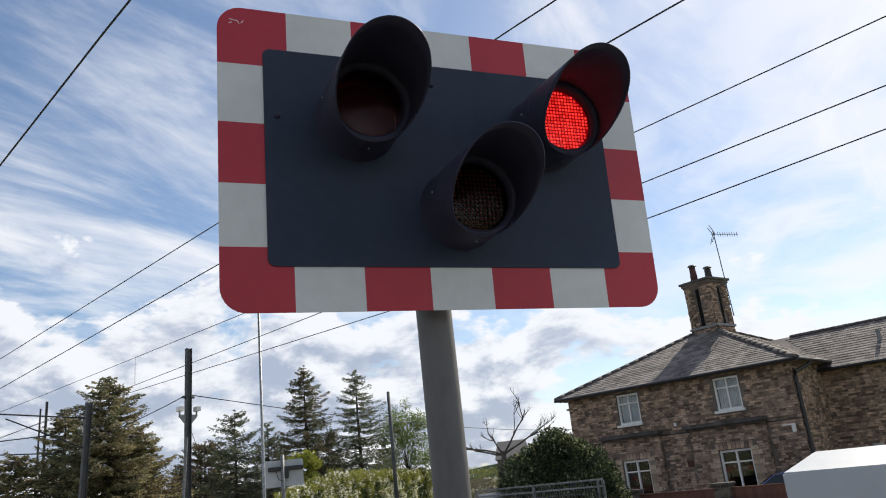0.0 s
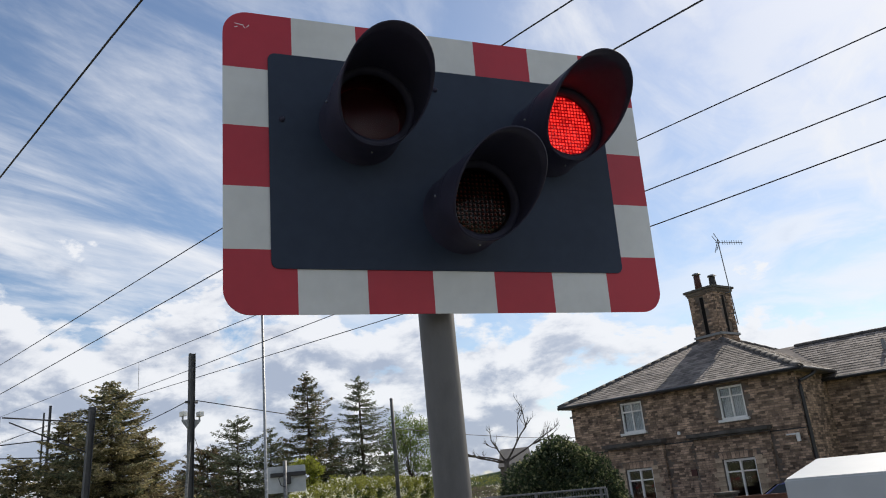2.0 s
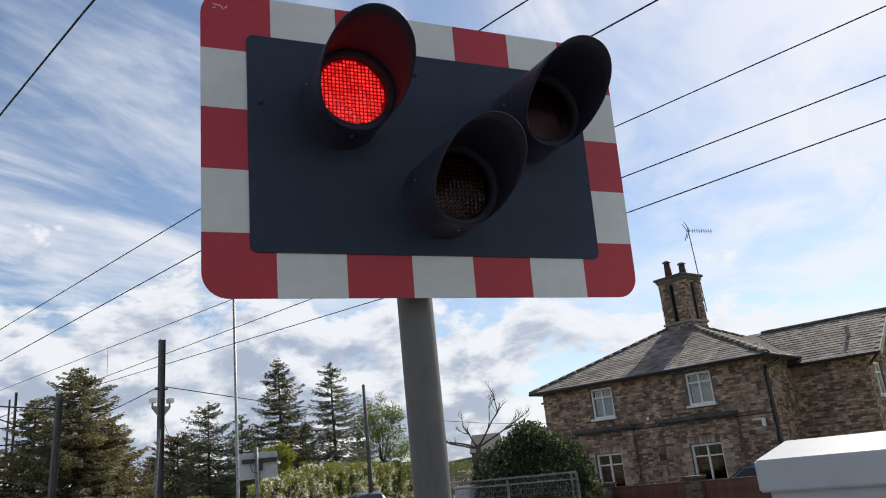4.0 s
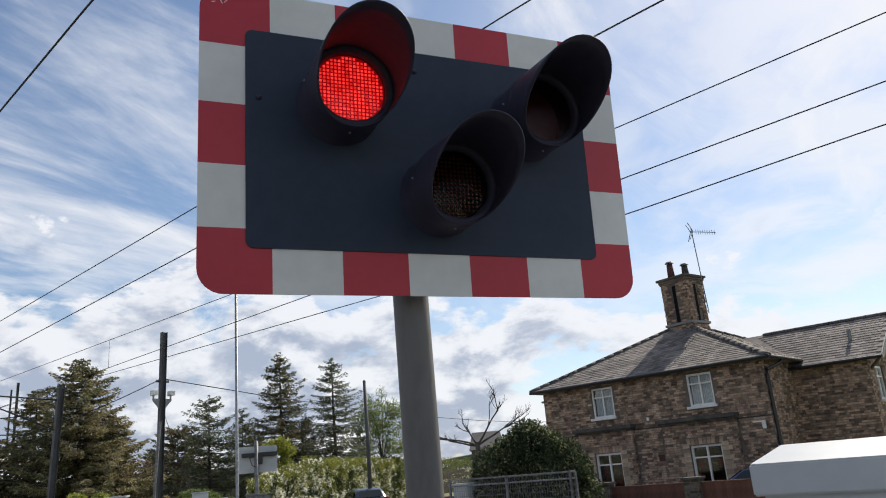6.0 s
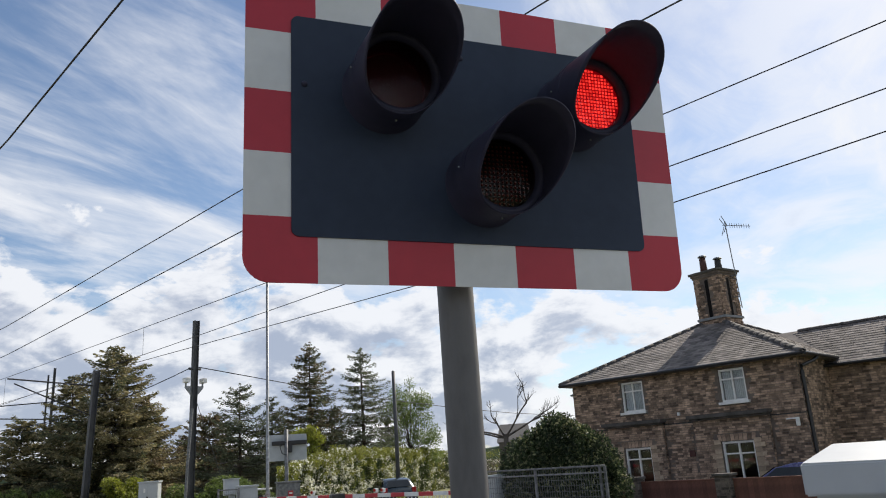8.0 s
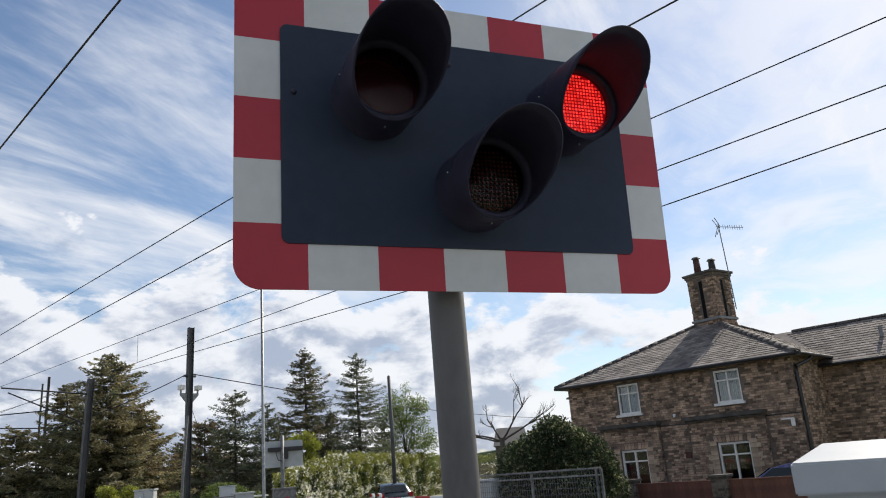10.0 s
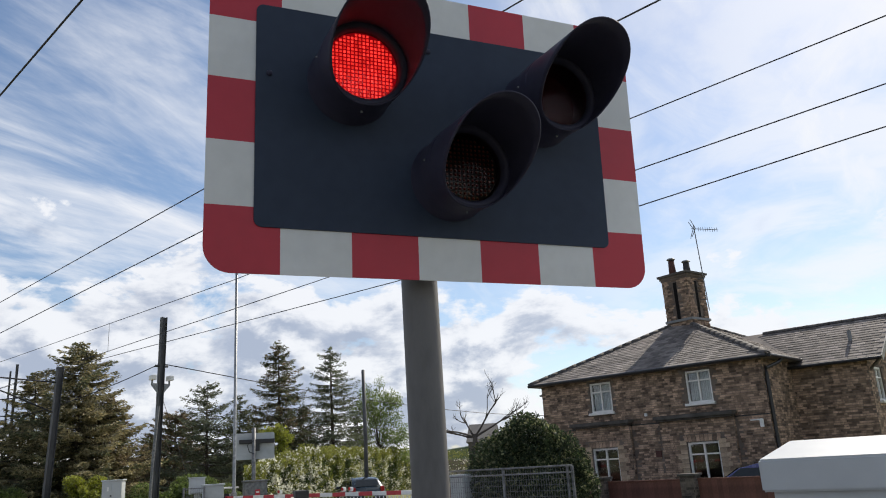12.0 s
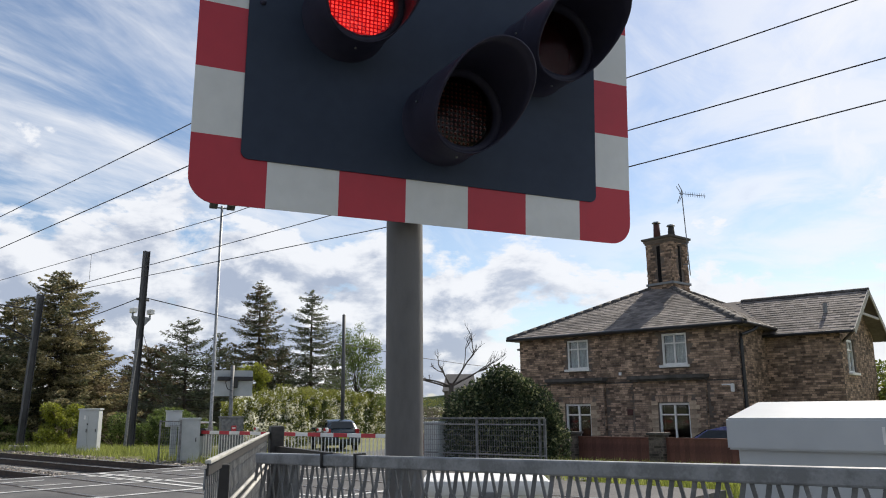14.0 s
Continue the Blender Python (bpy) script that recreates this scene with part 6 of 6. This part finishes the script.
def garden_fence():
    t = thing("garden_fence", frame_at(sn(19.5, 20.0, -0.3), -U), "red-brown boarded garden fence between brick piers", "fence")
    board = mesh_of("board", *boxes([((0.148, 0.025, 0.98), (0, 0, 0.52))]), M["fence"])
    n = 100
    for i in range(n):
        x = 0.15 * i
        part("board", board, t, at=pose(x, random.uniform(-0.006, 0.006), 0, 0, 0, 0))
    part("capping", box_bm((15.0, 0.07, 0.04), (7.4, 0, 1.03), 0.006), t, mat=M["fence"])
    rng = random.Random(5)
    for x in (4.85, 7.78, 10.7, 13.6):
        pier = part("pier", box_bm((0.44, 0.40, 1.12), (x, -0.02, 0.56)), t, "brown brick pier", mat=M["mortar"])
        for a in (0, 1):
            bl = brick_list(-0.22, 0.22, 0, 1.12, [], rng, 0.075, 0.008)
            at = Matrix.Translation((x, -0.22, 0)) if a == 0 else Matrix.Translation((x + 0.22, -0.02, 0)) @ pose(0, 0, 0, 0, 0, 90)
            tagged(part("brickwork", mesh_of("brickwork", *brick_mesh(bl), M["pier_brick"]), pier, at=at), kind="stuff")
        part("pier_cap", box_bm((0.54, 0.50, 0.07), (x, -0.02, 1.155), 0.012), pier, "stone cap", mat=M["stone"])


garden_fence()


# ---- cars ----
def car(at, paint, label):
    t = thing("car", at, label, "car")
    prof = [(-1.98, 0.28), (-2.05, 0.45), (-2.06, 0.66), (-2.00, 0.90), (-1.86, 1.04), (-1.66, 1.26), (-1.48, 1.39), (-1.15, 1.46), (-0.60, 1.49), (-0.1, 1.47), (0.45, 1.36), (1.05, 1.00), (1.55, 0.92), (1.90, 0.80), (2.05, 0.58), (2.03, 0.28)]
    bm = bmesh.new()
    rings = []
    for y, inset in ((-0.86, 0.05), (-0.82, 0.012), (-0.70, 0.0), (-0.35, -0.012), (0.0, -0.016), (0.35, -0.012), (0.70, 0.0), (0.82, 0.012), (0.86, 0.05)):
        ring = []
        for x, z in prof:
            tuck = 1 - 0.27 * max(0.0, (z - 0.92) / 0.57) ** 0.8
            # ends and roof curve in towards the sides
            bow = 1 - 0.06 * (abs(y) / 0.86) ** 3
            ring.append(bm.verts.new((x * bow, y * tuck, z - inset * (1.0 if z > 0.6 else 0.0))))
        rings.append(ring)
    for a, b in zip(rings, rings[1:]):
        for i in range(len(prof)):
            j = (i + 1) % len(prof)
            bm.faces.new((a[i], a[j], b[j], b[i]))
    bm.faces.new(rings[0][::-1])
    bm.faces.new(rings[-1])
    bmesh.ops.recalc_face_normals(bm, faces=bm.faces)
    body = part("body", bm, t, mat=M[paint], smooth=True)
    part("rear_window", mesh_of("rear_window", [(-1.872, -0.56, 1.07), (-1.872, 0.56, 1.07), (-1.575, 0.50, 1.37), (-1.575, -0.50, 1.37)], [(0, 1, 2, 3)], M["glass_dark"]), t, "dark rear window")
    part("windscreen", mesh_of("windscreen", [(1.06, -0.66, 1.0), (1.06, 0.66, 1.0), (0.5, 0.56, 1.36), (0.5, -0.56, 1.36)], [(0, 3, 2, 1)], M["glass_dark"]), t, "dark windscreen")
    for sy in (-1, 1):
        for x0, x1, x2, x3 in ((-1.60, -0.55, -0.55, -1.25), (-0.45, 0.80, 0.35, -0.45)):
            part("side_window", mesh_of("side_window", [(x0, sy * 0.835, 1.01), (x1, sy * 0.835, 1.01), (x2, sy * 0.705, 1.35), (x3, sy * 0.705, 1.35)], [(0, 1, 2, 3) if sy < 0 else (3, 2, 1, 0)], M["glass_dark"]), t, "dark side window")
        part("tail_lamp", box_bm((0.10, 0.20, 0.24), (-1.93, sy * 0.70, 0.92), 0.03), t, "red tail lamp", mat=M["tail"])
        part("door_mirror", box_bm((0.12, 0.18, 0.12), (0.62, sy * 0.93, 1.02), 0.03), t, mat=M[paint])
        for x in (-1.25, 1.30):
            w = part("wheel", tube_bm([(x, sy * 0.68, 0.31), (x, sy * 0.87, 0.31)], 0.31, 24), t, "black tyre", mat=M["tyre"], smooth=False)
            part("rim", tube_bm([(x, sy * 0.865, 0.31), (x, sy * 0.882, 0.31)], 0.20, 18), w, "grey alloy rim", mat=M["alloy"])
    part("bumper", box_bm((0.14, 1.66, 0.24), (-2.03, 0, 0.48), 0.05), t, mat=M[paint])
    part("number_plate", box_bm((0.01, 0.5, 0.11), (-2.105, 0, 0.62)), t, "plain yellow plate", mat=M["yellow_leaf"])
    part("wiper", bar_between((-1.83, -0.05, 1.05), (-1.70, 0.35, 1.19), 0.015, 0.015), t, mat=M["gutter"])


p = polar(16.75, 40.0)
car(Matrix.Translation((p.x, p.y, -0.30)) @ pose(0, 0, 0, 0, 0, 86), "car", "dark teal hatchback car seen from behind on the road")
p = HS @ Vector((4.9, -2.6, 0))
car(Matrix.Translation((p.x, p.y, -0.42)) @ pose(0, 0, 0, 0, 0, 114), "purple", "blue parked car behind the garden fence")


# ---- near railing, box, chest ----
def expanded_mesh(L, z0, z1, pitch, tall, width):
    """Stretched-metal lattice: slanting flat strands that meet and part again."""
    v, f = [], []
    cols, rows = int(L / pitch), int(math.ceil((z1 - z0) / tall))

    def strand(ax, az_, bx, bz, tilt):
        d = Vector((bx - ax, 0, bz - az_)).normalized()
        s = Vector((-d.z, 0, d.x)) * width / 2
        o = len(v)
        y = 0.0008 * tilt
        for px, pz in ((ax, az_), (bx, bz)):
            v.extend([(px - s.x, -y, pz - s.z), (px + s.x, y, pz + s.z), (px + s.x, y + 0.003, pz + s.z), (px - s.x, -y + 0.003, pz - s.z)])
        f.extend([(o, o + 1, o + 5, o + 4), (o + 3, o + 7, o + 6, o + 2), (o + 1, o + 2, o + 6, o + 5), (o, o + 4, o + 7, o + 3)])
    for c in range(cols):
        for r in range(rows + 1):
            x, z = pitch * (c + (0.5 if r % 2 else 0)), z1 + tall * (0.2 - r)
            hi, lo = min(z, z1), max(z0, z - tall)
            if lo >= hi:
                continue
            k0, k1 = (z - hi) / tall, (z - lo) / tall
            # from the bond the strands swing out to the neighbouring bonds
            strand(x - pitch * (0.09 + 0.32 * k0), hi, x - pitch * (0.09 + 0.32 * k1), lo, 1)
            strand(x + pitch * (0.09 + 0.32 * k0), hi, x + pitch * (0.09 + 0.32 * k1), lo, -1)
    return v, f


def railing(name, p, q, zp, zq, tube, label, posts, pitch=0.052, second=0.0, strand=0.0075):
    p, q = Vector((p.x, p.y, 0)), Vector((q.x, q.y, 0))
    L = (q - p).length
    at = frame_at((p.x, p.y, zp), (q - p))
    at = at @ pose(0, 0, 0, 0, -math.degrees(math.atan2(zq - zp, L)), 0)
    t = thing(name, at, label, "railing", "railings by the crossing")
    if second:
        # a pale flat bar on top; the dark strip below paints in shaded mesh
        part("top_rail", box_bm((L, 0.016, 0.010), (L / 2, -0.004, tube / 2 - 0.005), 0.003), t, "pale weathered flat bar", mat=M["pale_rail"])
        part("flange", box_bm((L, 0.005, 0.030), (L / 2, -0.004, -0.012), 0.001), t, "dark strip in place of shaded mesh", mat=M["dark_steel"])
    else:
        part("top_rail", box_bm((L, 0.026, tube), (L / 2, 0, 0), 0.004), t, "mottled galvanised box bar", mat=M["galv_rail"])
    tagged(part("lattice", mesh_of("lattice", *expanded_mesh(L, -1.25, -tube / 2, pitch, 0.060, strand), M["galv_lattice"]), t, "stretched-metal lattice"), kind="stuff")
    part("bottom_rail", tube_bm([(0, 0, -1.27), (L, 0, -1.27)], tube / 2, 12), t, mat=M["galv"], smooth=True)
    for x in posts:
        part("post", box_bm((0.040, 0.040, abs(zp) + 0.03), (x, 0.035, -abs(zp) / 2 - 0.03), 0.004), t, "dull steel post", mat=M["galv_dark"])
    if second:
        part("mid_rail", tube_bm([(0, -0.02, -second), (L, -0.02, -second)], tube * 0.32, 10), t, "thin pale rail", mat=M["pale_rail"], smooth=True)
        part("mid_rail", tube_bm([(0, -0.02, -second - 0.035), (L, -0.02, -second - 0.035)], tube * 0.32, 10), t, "thin pale rail", mat=M["pale_rail"], smooth=True)
    return t


ra, rb = polar(11.6, 2.32), polar(54.0, 1.34)
ext = rb + (rb - ra) * 0.5
front = railing("railing", ra, ext, 1.450, 1.489, 0.029, "galvanised guard railing with stretched-metal lattice", (0.10, 2.4), 0.042)
for x in (0.30, 0.43):
    loop = boxes([((0.006, 0.004, 0.037), (x, sy * 0.0155, 0)) for sy in (-1, 1)] + [((0.006, 0.035, 0.004), (x, 0, sz * 0.0168)) for sz in (-1, 1)])
    part("cable_tie", mesh_of("cable_tie", *loop, M["gutter"]), front, "black cable tie")
ga, gb = polar(8.1, 2.05), polar(12.1, 4.5)
side = railing("railing", ga, gb, 1.452, 1.458, 0.022, "galvanised side railing with twin lower rails", (2.44,), 0.042, 0.13)
c, d = polar(12.7, 4.5), polar(18.3, 3.6)
tagged(part("corner_post", box_bm((0.075, 0.075, 1.5), (c.x, c.y, 0.75), 0.008), None, "", None, M["dark_steel"]), "dark square steel corner post of the railing", "post")
tagged(part("low_rail", bar_between((c.x, c.y, 1.37), (d.x, d.y, 1.36), 0.03, 0.045), None, "", None, M["dark_steel"]), "dark steel rail bolted to the corner post", "rail")
tagged(part("end_post", box_bm((0.045, 0.045, 1.435), (polar(9.05, 2.35).x, polar(9.05, 2.35).y, 0.7175), 0.006), None, "", None, M["dark_steel"]), "dark square steel post of the side railing", "post")


def lidded_cabinet():
    at = frame_at((1.03, -0.02, 0.0), -U)      # x along the front, y back
    t = thing("relay_cabinet", at, "pale grey steel relay cabinet with a pitched lid", "cabinet")
    W, Dp, low, z0, z1 = 1.55, 0.66, 1.445, 1.545, 1.598
    part("body", box_bm((W - 0.05, Dp - 0.05, low + 0.02), (W / 2, Dp / 2, (low + 0.02) / 2), 0.008), t, mat=M["box"])
    bm = bmesh.new()
    prof = [(0, low), (0, z0), (Dp * 0.48, z1), (Dp * 0.52, z1), (Dp, z0), (Dp, low)]
    a = [bm.verts.new((0, y, z)) for y, z in prof]
    b = [bm.verts.new((W, y, z)) for y, z in prof]
    bm.faces.new(a)
    bm.faces.new(b[::-1])
    for i in range(6):
        j = (i + 1) % 6
        bm.faces.new((a[j], a[i], b[i], b[j]))
    bmesh.ops.recalc_face_normals(bm, faces=bm.faces)
    bmesh.ops.bevel(bm, geom=list(bm.edges), offset=0.006, segments=2, affect="EDGES")
    lid = part("lid", bm, t, "pale grey overhanging lid", mat=M["box"])
    for x, h in ((0.462, 0.050), (0.482, 0.050)):
        part("painted_mark", box_bm((0.008, 0.003, h), (x, -0.002, 1.495)), lid, "white painted bar", mat=M["white_paint"])
    part("painted_mark", box_bm((0.022, 0.003, 0.008), (0.490, -0.002, 1.475)), lid, "white painted bar", mat=M["white_paint"])
    part("plinth", box_bm((W + 0.1, Dp + 0.1, 0.12), (W / 2, Dp / 2, 0.0), 0.01), t, "concrete plinth", mat=M["concrete"])


lidded_cabinet()


def white_chest():
    p = polar(27.6, 4.6)
    t = thing("cable_chest", frame_at((p.x, p.y, -0.06), (math.cos(radians(27)), -math.sin(radians(27)))), "white plastic chest behind the railing", "chest")
    part("body", box_bm((0.70, 0.5, 1.16), (0, 0.25, 0.58), 0.02), t, mat=M["white_paint"])
    part("lid", box_bm((0.75, 0.55, 0.09), (0, 0.25, 1.20), 0.03), t, mat=M["white_paint"])
    part("catch", box_bm((0.07, 0.02, 0.04), (0.02, -0.035, 1.16), 0.006), t, "grey catch", mat=M["galv_dark"])


white_chest()


# ---- what moves: the two red lamps flash in turn ----
def motions():
    for k, ob in enumerate(CARRIERS):
        home = ob.matrix_basis.copy()
        period, rows, angle = FLASH_PERIOD, [], 0.0
        lit = k == 1                      # the right lamp is lit at the start
        angle = 0.0 if lit else 177.0
        rows = [(0, angle)]
        for i in range(60):
            f = (FLASH_START + period * i / 2) * FPS
            if f > 14.0 * FPS - 1:
                break
            # a lamp that comes on is full at the switch; one that goes off leaves its full light at the switch
            lo = math.ceil(f + 0.5) - 2 if angle else math.floor(f - 0.5)
            goal = 177.0 - angle
            rows += [(lo, angle), (lo + 1, 89.0), (lo + 2, goal)]
            angle = goal
        rows = [(f / FPS, a) for f, a in rows]
        if rows[-1][0] < 14.0:
            rows.append((14.0, angle))
        walk(ob, [(t, home @ pose(0, 0.055 if 10 < a < 170 else 0, 0, 0, 0, a)) for t, a in rows])


motions()
